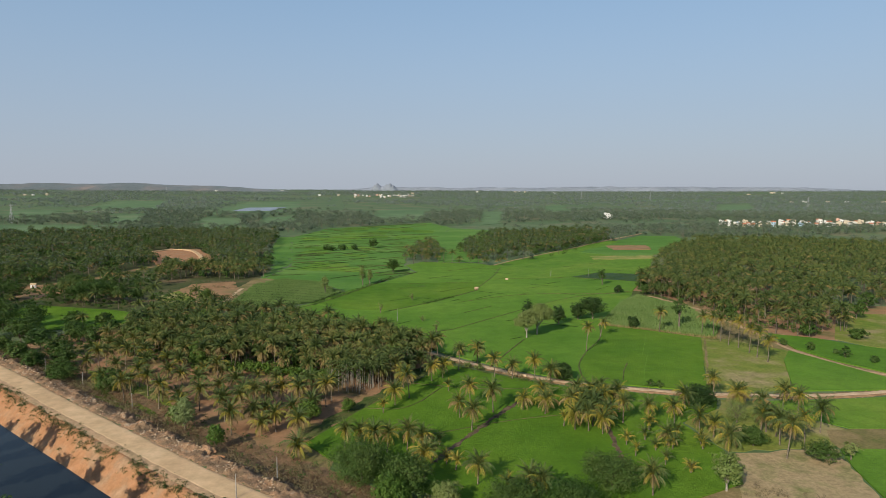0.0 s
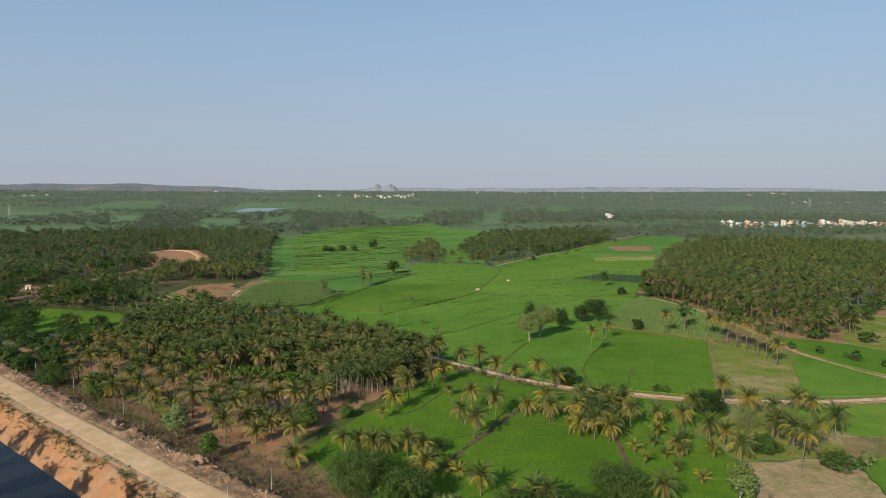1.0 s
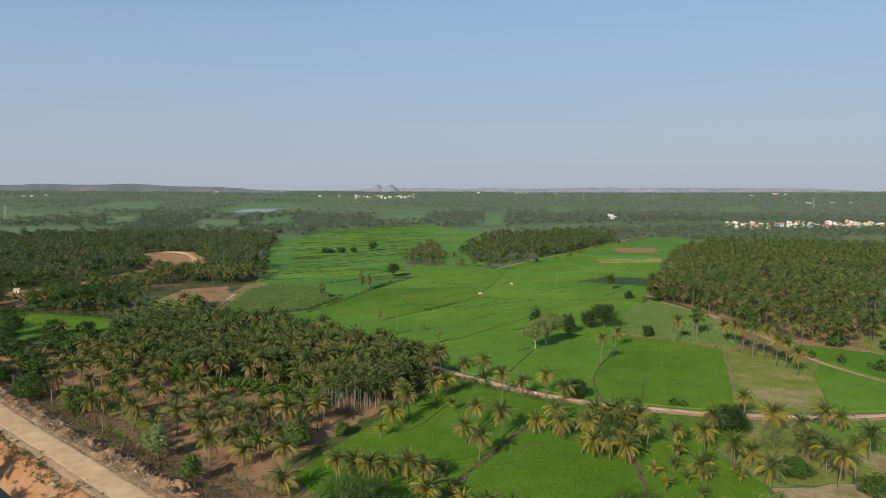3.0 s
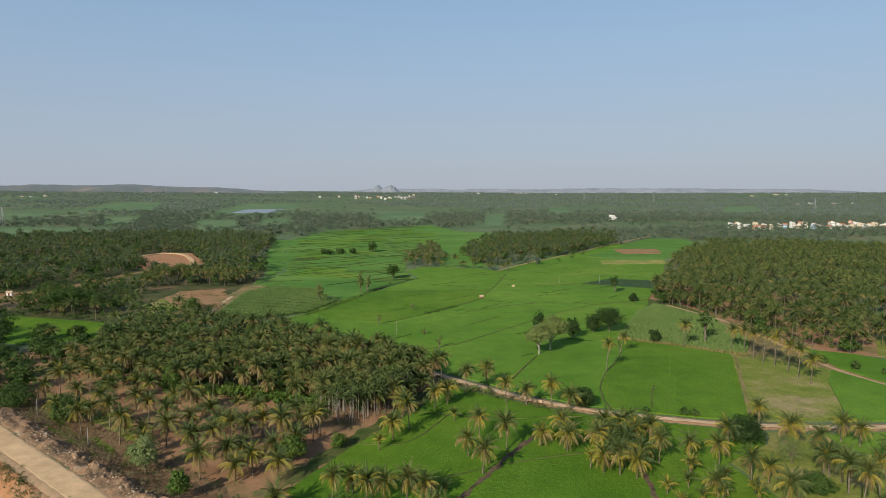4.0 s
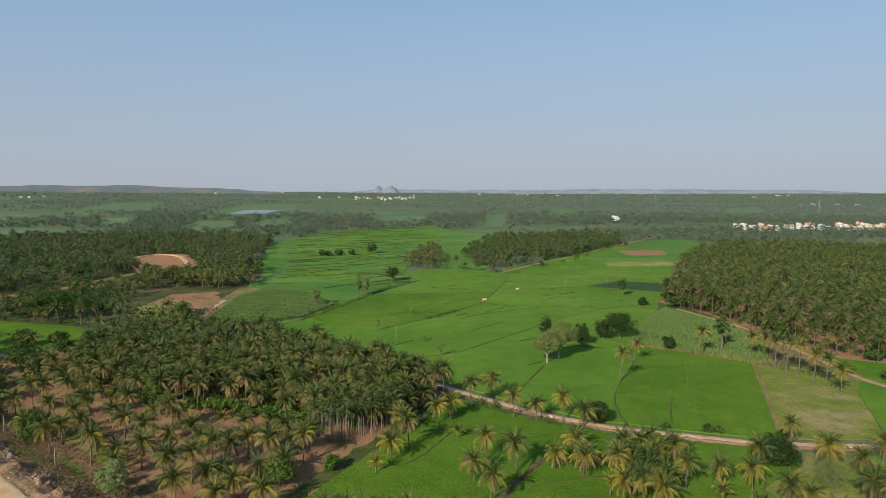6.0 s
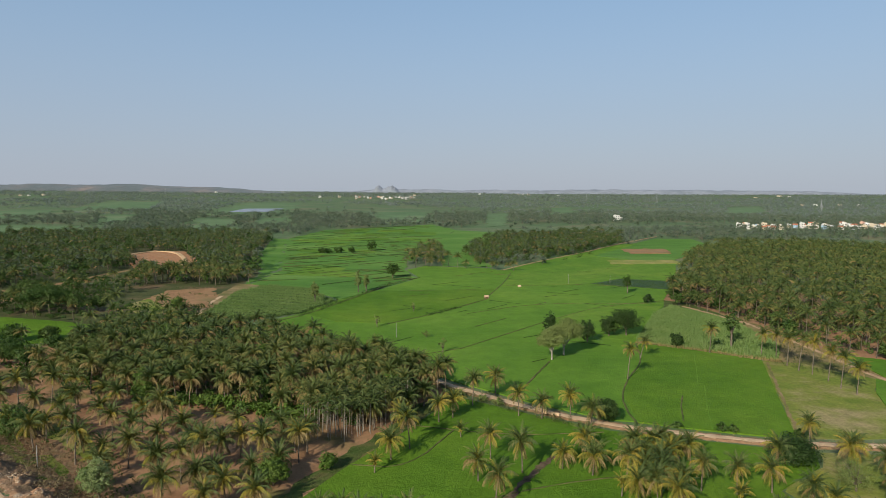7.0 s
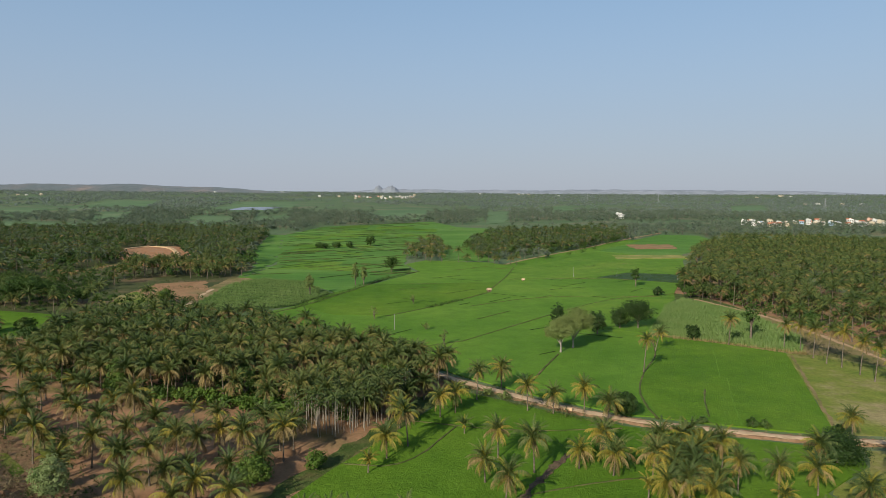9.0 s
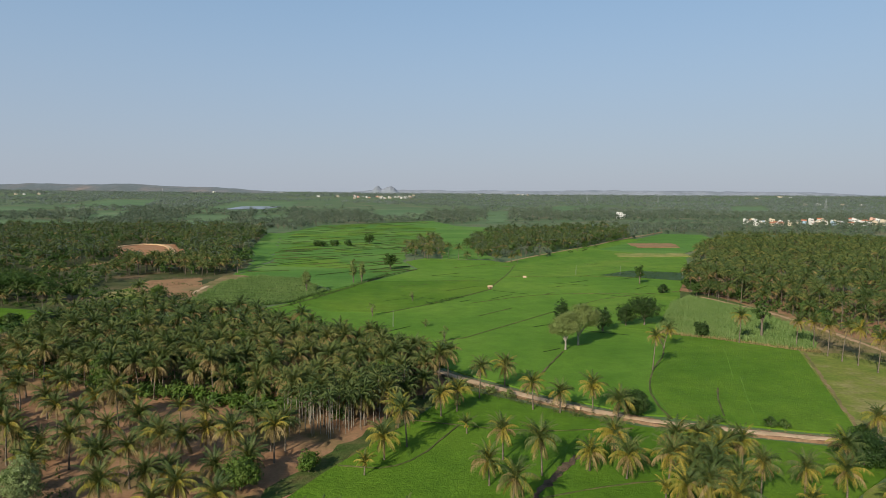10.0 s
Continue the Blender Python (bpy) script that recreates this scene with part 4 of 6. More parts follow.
for p in [(-53.8, 170.6, 6.3), (-49.2, 161.3, 5.8), (-52.6, 186.1, 4.1), (-44.9, 166.4, 5.0), (-44.4, 181.4, 4.6), (-38.1, 162.9, 5.0), (-35.3, 181.2, 6.1), (-28, 182, 7.0), (-30.8, 176, 3.4), (-32.1, 160.8, 4.2), (-41.3, 160.6, 3.2)]:
    if min(math.hypot(p[0] - q[0], p[1] - q[1]) for q in SOIL_PALMS) > 2.2:
        SOIL_PALMS.append(p)
YOUNG_PALMS = [(56.9, 154.9, 2.1), (51.3, 145.4, 2.2), (61.8, 149.3, 2.0), (66.1, 157.9, 1.8), (56.6, 140.4, 2.1), (69.2, 149, 1.7), (60.3, 161.8, 2.0), (57.3, 148.7, 1.6), (51.2, 152.1, 2.0), (2.7, 144.8, 2.9), (4.6, 153.2, 1.4), (7.9, 138.8, 2.2)]
MEADOW_PALMS += [(87.2, 143.8, 8.2), (94.9, 149.6, 7.6), (105.2, 159.6, 6.5), (90.1, 152.1, 6.4), (75, 147.8, 4.3), (88.6, 158.5, 5.5), (89.4, 173.3, 6.2), (75.5, 157.1, 3.8)]
EDGE_PALMS += [(-8.2, 148.6, 5.0), (0.4, 149.7, 4.0), (-14.8, 153.6, 3.8), (0.5, 139, 4.2)]
seed = 0
for rows, group, dry, yellow, lush in ((FIELD_PALMS, "palms in the front paddy", 0.5, 0.75, 0.95), (CLUSTER_PALMS, "palms along the ditch", 0.4, 0.85, 0.95), (MEADOW_PALMS, "palms in the meadow", 0.4, 0.55, 1.0),
                                       (EDGE_PALMS, "palms at the paddy's near edge", 0.35, 0.4, 1.0), (LANE_PALMS, "tall palms beside the lane", 0.4, 0.6, 0.85), (YOUNG_PALMS, "young palms in the paddy", 0.3, 0.6, 0.7), (SOIL_PALMS, "palms on the red soil", 0.6, 0.4, 1.05)):
    for x, y, h in rows:
        seed += 1
        r = random.Random(seed)
        small = h < 3
        palm(x, y, h, seed, (0.66 if small else 0.97) * r.uniform(0.9, 1.12), dry * (0.4 if small else 1), min(0.9, yellow * r.choice((0.3, 0.6, 1.3))), lush, group=group)
palm(64.2, 242.7, 9.8, 301, 0.85, 0.5, 0.5, 0.8, (0.7, 0.2), "palms on the bund")
palm(76.6, 267.2, 6.4, 302, 0.85, 0.5, 0.4, 0.7, (1.6, 0.3), "palms on the bund")

# thinly planted palms on the grass before the grove
for i, (x, y) in enumerate(spread([(-116, 212), (-96, 203), (-76, 205), (-76, 215), (-98, 226), (-118, 234)], 7.5, np.random.default_rng(12), 0.45)):
    palm(float(x), float(y), 5.0 + 0.37 * (i % 9), 700 + i, 0.95, 0.6, 0.3, 1.0, group="palms on the red soil")

# the dense grove: its sunny front as single palms, the rest joined
GROVE = [(-120, 236), (-98, 228), (-74, 217), (-66, 217), (-52, 212.5), (-42, 209), (-31, 203), (-24, 197), (-17, 195), (-9, 204), (7, 230), (1, 242), (-22, 264), (-62, 300), (-100, 312), (-130, 298), (-122, 250)]
rg = np.random.default_rng(11)
spots = spread(GROVE, 5.6, rg, 0.42)
taken = np.array([(p[0], p[1]) for p in FIELD_PALMS + SOIL_PALMS])
spots = np.array([s for s in spots if np.min(np.hypot(*(taken - s).T)) > 3.0])
order = np.argsort(spots[:, 1] - 0.15 * np.abs(spots[:, 0] + 40))
front, back = spots[order[:170]], spots[order[170:]]
for i, (x, y) in enumerate(front):
    palm(float(x), float(y), float(rg.uniform(4.6, 9.8)), 400 + i, float(rg.uniform(0.92, 1.12)), 0.48, 0.34, 1.0, group="palms of the dense grove", detailed=False)
GROVE_MATS = [M_FROND, M_FRONDG, M_FRONDB, M_TRUNK]
# the second leaf colour here is the haze-paled copy
HAZED_MATS = [M_FROND, M_FRONDFAR, M_FRONDB, M_TRUNK]
tp = [light_palm(rg, rg.uniform(5.0, 9.8), 22, 9, 0.42) for _ in range(8)]
scatter("grove_palms", back, tp, GROVE_MATS, "dense stand of coconut palms with brown lower leaves", "palm grove", rg)


# ---------------------------------------------------------------- broad-leaved trees
def leaf_cloud(rng, lobes, count, size, inner=0.25):
    """Leaves as small kites, in sprays on a set of lobes with gaps between: corners and quads."""
    vol = np.array([l[3] * l[4] * l[5] for l in lobes]) ** 0.67
    sprays = max(14, count // 16)
    pick = rng.choice(len(lobes), sprays, p=vol / vol.sum())
    L = np.array(lobes)[pick]
    d = rng.normal(size=(sprays, 3))
    d /= np.linalg.norm(d, axis=1)[:, None]
    d[:, 2] = np.where(d[:, 2] < -0.85, -d[:, 2], d[:, 2])
    lump = 1 + 0.16 * np.sin(d[:, 0] * 7 + pick) * np.cos(d[:, 1] * 6 + pick * 2) + 0.12 * np.sin(d[:, 2] * 9 + pick)
    rad = np.where(rng.random(sprays) < inner, rng.uniform(0.4, 0.85, sprays), rng.uniform(0.85, 1.06, sprays)) * lump
    mid = L[:, :3] + d * L[:, 3:6] * rad[:, None]
    reach = np.clip(L[:, 3:6].mean(1) * 0.2, size * 1.2, 0.8) * rng.uniform(0.7, 1.3, sprays)
    own = rng.integers(sprays, size=count)
    off = rng.normal(size=(count, 3)) * np.array([1, 1, 0.7])
    c = mid[own] + off * reach[own][:, None] * 0.8
    c[:, 2] = np.maximum(c[:, 2], size * 0.3)
    nrm = d[own] * 0.7 + off * 0.35 + rng.normal(size=(count, 3)) * 0.35 + np.array([0, 0, 0.25])
    nrm /= np.linalg.norm(nrm, axis=1)[:, None]
    u = np.cross(nrm, rng.normal(size=(count, 3)))
    u /= np.linalg.norm(u, axis=1)[:, None]
    w = np.cross(nrm, u)
    s = (size * rng.uniform(0.6, 1.35, count))[:, None]
    V = np.stack([c - u * s, c - w * s * 0.55 + nrm * s * 0.1, c + u * s, c + w * s * 0.55 + nrm * s * 0.1], 1).reshape(-1, 3)
    return V, np.arange(count * 4).reshape(-1, 4)


def tree_lobes(rng, h, w, flat=0.75, n=7, low=0.25):
    """A crown as overlapping lobes between the lowest bough and the top."""
    lobes = []
    bot = h * low
    span = h - bot
    n = n + 3
    for i in range(n):
        a = 2.4 * i + rng.uniform(-0.3, 0.3)
        u = (i + 0.5) / n
        s = w * rng.uniform(0.17, 0.27)
        rz = min(max(s * flat, 0.2 * span), 0.46 * span)
        z = h - rz - (span - 2 * rz) * u
        bulge = math.sin(math.pi * min(1, 0.22 + 0.62 * u)) ** 0.8
        r = max(0.0, w * 0.5 - s) * bulge * rng.uniform(0.75, 1.15) * (0.25 if i == 0 else 1)
        lobes.append((r * math.cos(a), r * math.sin(a), z, s, s * rng.uniform(0.85, 1.15), rz))
    c = bot + span * 0.48
    lobes.append((0, 0, c, w * 0.3, w * 0.3, span * 0.4))
    return lobes


def tree(x, y, h, w, material, label, seed, category="tree", flat=0.75, low=0.25, lobes=7, count=2200, leaf=0.34, bark=None, name="tree", group="", shape=None):
    rng = np.random.default_rng(7000 + seed)
    ob = new(name)
    ob.matrix_basis = pose(x, y, float(lie(x, y)))
    lb = shape or tree_lobes(rng, h, w, flat, lobes, low)
    fork = h * max(0.18, low * 0.9)
    r0 = 0.022 * h + 0.05
    pieces = [tube([(0, 0, -0.3), (0.05, 0.02, fork * 0.5), (0, 0.05, fork)], [r0 * 1.3, r0, r0 * 0.85], 7)]
    for l in lb:
        m = (l[0] * 0.45, l[1] * 0.45, fork + (l[2] - fork) * 0.6)
        pieces.append(tube([(0, 0.05, fork * 0.9), m, (l[0], l[1], l[2])], [r0 * 0.6, r0 * 0.4, r0 * 0.12], 5))
    V, F = join(pieces)
    under(new("trunk", fast_mesh("trunk", V, F, bark or M_TRUNK)), ob)
    V, F = leaf_cloud(rng, lb, count, leaf)
    under(new("crown", fast_mesh("crown", V, F, material)), ob)
    return tagged(ob, label, category, group)


DARK = "dense dark green broad-leaved tree"
tree(-62, 163.7, 9.0, 6.8, M_LEAFPALE, "pale greenish white flowering tree beside red soil", 1, low=0.12, count=7000, leaf=0.16, lobes=9)
tree(-50, 151.5, 6.0, 5.6, M_LEAFBRIGHT, "bright green bushy tree by the canal road", 2, low=0.12, count=1800, leaf=0.26)
tree(-66.5, 168.5, 5.5, 4.0, M_LEAFBRIGHT, "bright green sapling beside a pale tree", 3, low=0.1, count=1100, leaf=0.25)
tree(-117, 206, 7.0, 12, M_LEAF, "broad dark green bush above the canal road", 4, low=0.02, count=9000, leaf=0.2, lobes=10)
tree(-97, 196, 8.0, 11, M_LEAF, "rounded dark green tree above the canal road", 5, low=0.05, count=5500, leaf=0.24, lobes=9)
tree(-134, 219, 7.0, 9, M_LEAF, "dark green bushy tree beside the canal road", 6, low=0.05, count=6000, leaf=0.2)
tree(-13, 134.5, 9.0, 16, M_LEAF, "very broad dense dark green tree with drooping boughs", 7, low=0.03, count=19000, leaf=0.17, lobes=14, flat=0.85)
tree(-2, 126.5, 9.0, 12, M_LEAF, "dark green tree with open ragged crown", 8, low=0.08, count=9000, leaf=0.2, lobes=11)
tree(-6, 122.0, 7.0, 9, M_LEAFBRIGHT, "bright green tree with loose leafy crown", 9, low=0.1, count=7000, leaf=0.2, lobes=8)
tree(5, 121.5, 6.0, 8, M_LEAFLIGHT, "light olive green bushy tree", 10, low=0.1, count=5000, leaf=0.18)
tree(40.5, 128.5, 8.5, 14, M_LEAF, DARK + " at the paddy's edge", 11, low=0.03, count=14000, leaf=0.17, lobes=13)
tree(19, 120.5, 6.0, 14, M_LEAF, "low broad dark green tree", 12, low=0.03, count=11000, leaf=0.17, lobes=12)
tree(30, 119.5, 6.5, 13, M_LEAF, "low broad dark green tree", 13, low=0.03, count=11000, leaf=0.17, lobes=12)
tree(65, 128, 8.5, 7.5, M_LEAFLIGHT, "grey-green tree with light leaves beside ploughed earth", 14, low=0.2, count=2600, leaf=0.26, lobes=9, bark=M_PALETRUNK)
tree(95, 142.5, 4.6, 9.5, M_LEAF, "low dark green thorn bush on brown earth", 15, low=0.04, count=3200, leaf=0.2, lobes=9)
tree(101.5, 142, 4.8, 4.5, M_LEAFLIGHT, "small grey-green tree beside a thorn bush", 38, low=0.3, count=900, leaf=0.18)
tree(83, 151.5, 5.2, 7, M_LEAF, "dark green bush beside ploughed earth", 16, low=0.03, count=6000, leaf=0.17)
tree(81, 179.5, 6.6, 11.5, M_LEAFDARK, DARK + " among palms by the track", 17, low=0.03, count=11000, leaf=0.19, lobes=11)
tree(86.5, 167, 7.5, 9, M_LEAFLIGHT, "airy light green feathery tree among palms", 39, low=0.02, count=5200, leaf=0.1, lobes=10, flat=1.0)
tree(-31, 171, 5.5, 8, M_LEAFBRIGHT, "bright green spreading tree at the grove's edge", 18, low=0.1, count=6000, leaf=0.2)
tree(-21, 178, 4.0, 5, M_LEAFBRIGHT, "bright green bush at the grove's edge", 19, low=0.05, count=2600, leaf=0.18)
tree(47.2, 206.4, 6.4, 6.4, M_LEAFDARK, "dense round dark green bush beside the track", 20, low=0.02, count=8000, leaf=0.17, lobes=8, flat=1.0)
PALE_LOW = [(-2.2, 0, 7.6, 2.8, 2.6, 2.5), (0.8, 1, 9.2, 3.0, 2.8, 2.6), (0, -1.6, 7.0, 2.4, 2.2, 1.9), (2.6, 0, 7.6, 2.2, 2.2, 2.0), (-3.6, 0.4, 6.6, 1.7, 1.7, 1.5), (-1.2, 0.5, 9.6, 2.0, 2.0, 1.6)]
PALE_HIGH = [(0, 0, 10.6, 3.4, 3.2, 2.8), (3.2, 0, 10.4, 2.8, 2.8, 2.6), (-2.8, 0, 9.2, 2.4, 2.4, 2.2), (4.8, 0.4, 8.2, 2.0, 2.0, 1.9), (0.5, -2, 8.2, 2.4, 2.1, 1.9), (5.4, 0, 10.2, 1.7, 1.7, 1.6), (1.6, 0, 12.2, 2.2, 2.2, 1.6)]
tree(44.5, 266, 12, 11, M_LEAFLIGHT, "tall tree with pale green feathery crown and leaning trunk", 21, low=0.3, count=13000, leaf=0.19, bark=M_PALETRUNK, shape=PALE_LOW)
tree(50, 272, 13, 12, M_LEAFLIGHT, "tall tree with pale green feathery crown", 22, low=0.3, count=15000, leaf=0.19, bark=M_PALETRUNK, shape=PALE_HIGH)
tree(50.5, 300, 11, 6.5, M_LEAFDARK, "dark green tree behind pale trees", 23, low=0.12, count=4200, leaf=0.22)
tree(64, 293, 9.5, 8, M_LEAFDARK, "dark green tree behind pale trees", 24, low=0.1, count=4200, leaf=0.22)
tree(75.5, 303, 9.0, 8, M_LEAFDARK, "dark green round tree in the paddy", 25, low=0.1, count=5200, leaf=0.22)
tree(83, 304, 11.5, 14, M_LEAFDARK, "dark green umbrella-shaped tree in the paddy", 26, low=0.25, count=8500, leaf=0.22, flat=0.5, lobes=10)
tree(97, 285.5, 5.6, 5.4, M_LEAFDARK, "round dark green bush at the cane's edge", 27, low=0.02, count=2400, leaf=0.28, flat=1.0)
tree(118, 285, 15, 9, M_LEAF, "tall thin tree with sparse crown in the cane", 28, low=0.42, count=1000, leaf=0.34, lobes=7)
tree(-22.4, 474, 11, 10, M_LEAF, "dark green round tree among terraces", 30, low=0.2, count=2200, leaf=0.42)
tree(119, 381, 5.5, 6.5, M_LEAFDARK, "dark bush in the paddy", 31, low=0.05, count=1000)
tree(118.5, 414, 11, 6, M_LEAF, "slender dark tree in the paddy", 32, low=0.3, count=1200)
tree(134, 376, 7, 9, M_LEAF, "dark green trees at the grove's corner", 33, low=0.1, count=2000)
for i, (x, y, h, w) in enumerate(((137, 389, 7, 7), (143, 379, 8, 8), (148, 362, 7, 6), (139, 398, 6, 7))):
    tree(x, y, h, w, M_LEAF, "dark green tree at the grove's corner", 240 + i, low=0.1, count=2600, leaf=0.24, group="trees at the eastern grove")
tree(-59, 383, 11, 6, M_LEAFLIGHT, "slim light green tree on a bund", 34, low=0.2, count=1200)
tree(-39.5, 416, 13, 5, M_LEAFLIGHT, "slim light green tree on a bund", 35, low=0.2, count=1200)
tree(-35, 417, 11, 5, M_LEAFLIGHT, "slim light green tree on a bund", 36, low=0.2, count=1100)
tree(-52.6, 668, 11, 11, M_LEAF, "dark round tree among terraces", 37, low=0.15, count=1500, leaf=0.5)
for i, (x, y, w) in enumerate(((-92, 640, 10), (-82, 645, 12), (-70, 650, 9), (-98, 646, 8))):
    tree(x, y, 5.5, w, M_LEAF, "low dark bushes on a terrace", 40 + i, low=0.05, count=900, leaf=0.5)
for i, (x, y, h, w) in enumerate(((154, 243, 4, 4), (160.5, 232, 4.6, 4.8), (167, 225, 3, 3.2), (176, 216, 3, 3), (161, 238, 2, 2.2), (148, 252, 3, 3.5))):
    tree(x, y, h, w, M_LEAF, "round dark green bush beside the lane", 50 + i, low=0.02, count=700, leaf=0.26, group="bushes beside the lane", flat=1.0)
for i, (x, y, h, w) in enumerate(((74, 199, 2.6, 3.2), (77, 198.5, 2.0, 2.6), (92, 196, 1.9, 2.6), (64, 201.5, 1.8, 3), (20, 219, 2.2, 4), (16, 222, 2.0, 4), (9, 226, 2.6, 5))):
    tree(x, y, h, w, M_LEAF if i < 4 else M_LEAFLIGHT, "small green bush beside the farm track", 60 + i, low=0.02, count=500, leaf=0.22, group="bushes beside the farm track")
for i, (x, y, h) in enumerate(((-21.3, 320, 6), (6.2, 276, 6), (-6, 356, 5), (0, 300, 3))):
    tree(x, y, h, 3.4, M_LEAFLIGHT, "thin sapling with few leaves in the paddy", 70 + i, low=0.25, count=260, leaf=0.24, group="saplings in the paddy")
for i, (x, y, h, w) in enumerate(((-182, 268, 11, 16), (-193, 297, 13, 16), (-176, 291, 13, 14), (-160, 293, 7, 11), (-148, 296, 5.5, 8), (-136, 238, 9, 13), (-127, 226, 8, 11), (-143, 264, 6.5, 11), (-131, 254, 10, 13), (-137, 281, 5.5, 9), (-150, 275, 6, 9), (-145, 228, 7, 10), (-232, 300, 12, 18), (-262, 345, 13, 20), (-230, 362, 12, 16), (-265, 385, 12, 18), (-170, 275, 10, 13), (-150, 250, 9, 13), (-165, 262, 10, 15), (-158, 240, 7, 10), (-185, 282, 11, 15), (-216, 312, 13, 20), (-225, 330, 12, 18), (-240, 350, 12, 18), (-190, 350, 11, 14),
                                  (-196, 362, 11, 16), (-168, 352, 11, 15), (-160, 358, 8, 10), (-186, 372, 10, 14), (-205, 372, 11, 15), (-215, 395, 11, 15), (-246, 372, 11, 17))):
    tree(x, y, h, w, M_LEAF, "spreading dark green tree west of the grove", 80 + i, low=0.12, count=2900, leaf=0.32, lobes=9, group="trees west of the grove")
for i, (x, y, h, w) in enumerate(((-111, 250, 9.5, 9), (-103, 277, 9, 8), (-60, 236, 9.5, 8), (-27, 210, 7.5, 7), (-36, 222, 8, 7), (-76, 216, 8, 8), (-4, 236, 7.5, 8), (3, 239, 6, 7), (-120, 268, 9, 9))):
    tree(x, y, h, w, M_LEAFBRIGHT if i in (0, 1, 2, 5) else M_LEAF, "leafy green tree growing among palms", 110 + i, low=0.2, count=2800, leaf=0.24, group="leafy trees among the palms")
for i, (x, y, h, w) in enumerate(((215, 305, 10, 12), (238, 330, 11, 12), (168, 268, 6, 8), (186, 262, 5, 8), (252, 322, 9, 10), (150, 300, 8, 7), (155, 318, 8, 8))):
    tree(x, y, h, w, M_LEAF, "dark green tree at the eastern grove's edge", 130 + i, low=0.08, count=1500, leaf=0.4, group="trees at the eastern grove")
tree(-181, 353, 13.5, 20, M_LEAF, "wide umbrella-shaped dark tree beside a shaded paddy", 78, low=0.5, count=8000, leaf=0.28, lobes=12, flat=0.45)
tree(-122, 359, 7.0, 8.5, M_LEAFBRIGHT, "bright green bushy tree beside brown earth", 79, low=0.05, count=3000, leaf=0.28)
rl = random.Random(31)
for i in range(20):
    x, y = rl.uniform(-118, -8), rl.uniform(206, 288)
    if inside(np.array([x]), np.array([y]), GROVE)[0]:
        tree(x, y, rl.uniform(8.4, 10.6), rl.uniform(5, 8), M_LEAFBRIGHT if i % 3 else M_LEAF, "leafy green tree growing among palms", 210 + i, low=0.25, count=2600, leaf=0.22, group="leafy trees among the palms")
# trees on the canal's other bank, which shade the water
for i, o in enumerate((10, 22, 31, 45, 60, 78, 92, 110)):
    x, y = -128 + o * 0.78, 166 - o * 0.625
    x, y = x - 0.625 * 15, y - 0.78 * 15
    tree(x, y, 15 + 3 * (i % 3), 9, M_LEAF, "tall dark tree on the canal's far bank", 150 + i, low=0.3, count=1500, leaf=0.42, group="trees on the far canal bank")


# ---------------------------------------------------------------- groves and far woods
def tuft(rng, h, w, leaves, size, mat):
    lobes = tree_lobes(rng, h, w, 0.8, 5, 0.15)
    V, F = leaf_cloud(rng, lobes, leaves, size, 0.1)
    tri = np.vstack([F[:, [0, 1, 2]], F[:, [0, 2, 3]]])
    return V, tri, np.full(len(tri), mat)


KEEP_OPEN = [BIG, TERR, CANE_L, [(-260, 410), (-237, 432), (-212, 398), (-217, 356), (-236, 366)], [(-162, 352), (-170, 430), (-137, 446), (-100, 445), (-102, 335), (-120, 345)], [(-256, 372), (-226, 370), (-200, 500), (-216, 515)], [(-206, 344), (-162, 331), (-138, 320), (-140, 294), (-165, 285), (-198, 300), (-214, 325)]]


def keep(points, polys):
    points = np.asarray(points)
    ok = np.ones(len(points), bool)
    for p in polys:
        ok &= ~inside(points[:, 0], points[:, 1], p)
    return points[ok]


def beside(line, offs, gap, rng):
    out = []
    for x, y, dx, dy in along(line, gap):
        for o in offs:
            q = o + rng.normal(0, 0.7)
            out.append((x + dy * q + rng.uniform(-.5, .5) * gap, y - dx * q + rng.uniform(-.5, .5) * gap))
    return np.array(out)


rs = np.random.default_rng(21)
EAST = [(131, 383), (140, 356), (150, 336), (151.5, 300), (151.5, 274), (161, 263), (177, 259), (200, 288), (222, 337), (300, 330), (420, 300), (620, 420), (700, 620), (474, 660), (395, 700), (311, 700), (228, 592), (166, 459)]
sp = spread(EAST, 6.2, rs, 0.5)
sp = sp[sp[:, 0] < 0.76 * sp[:, 1] + 40]
sp = np.array([p for p in sp if noise.noise(Vector((p[0] / 13, p[1] / 13, 2.2))) > -0.24])
nearp = [light_palm(rs, rs.uniform(4.5, 10.6), 21, 6, 0.38, rs.uniform(0.8, 1.02)) for _ in range(10)]
midp = [light_palm(rs, rs.uniform(3.8, 10.6), 15, 3, 0.3, rs.uniform(0.8, 1.05)) for _ in range(10)]
dist = np.hypot(sp[:, 0], sp[:, 1])
scatter("east_grove_palms", sp[dist < 440], nearp, GROVE_MATS, "tall coconut palms in a large dense grove", "palm grove", rs)
scatter("east_grove_palms", sp[dist >= 440], midp, GROVE_MATS, "dense canopy of a large coconut grove", "palm grove", rs)
WEST = [(-113, 453), (-122, 520), (-150, 600), (-180, 800), (-330, 830), (-620, 760), (-480, 540), (-340, 440), (-262, 420), (-236, 440), (-215, 540), (-196, 480), (-172, 440), (-140, 446)]
sp = spread(WEST, 7.4, rs, 0.5)
sp = np.array([p for p in sp if noise.noise(Vector((p[0] / 20, p[1] / 20, 7.2))) > -0.1])
sp = sp[~inside(sp[:, 0], sp[:, 1], SANDPIT)]
sp = sp[~inside(sp[:, 0], sp[:, 1], FARFIELDS[1])]
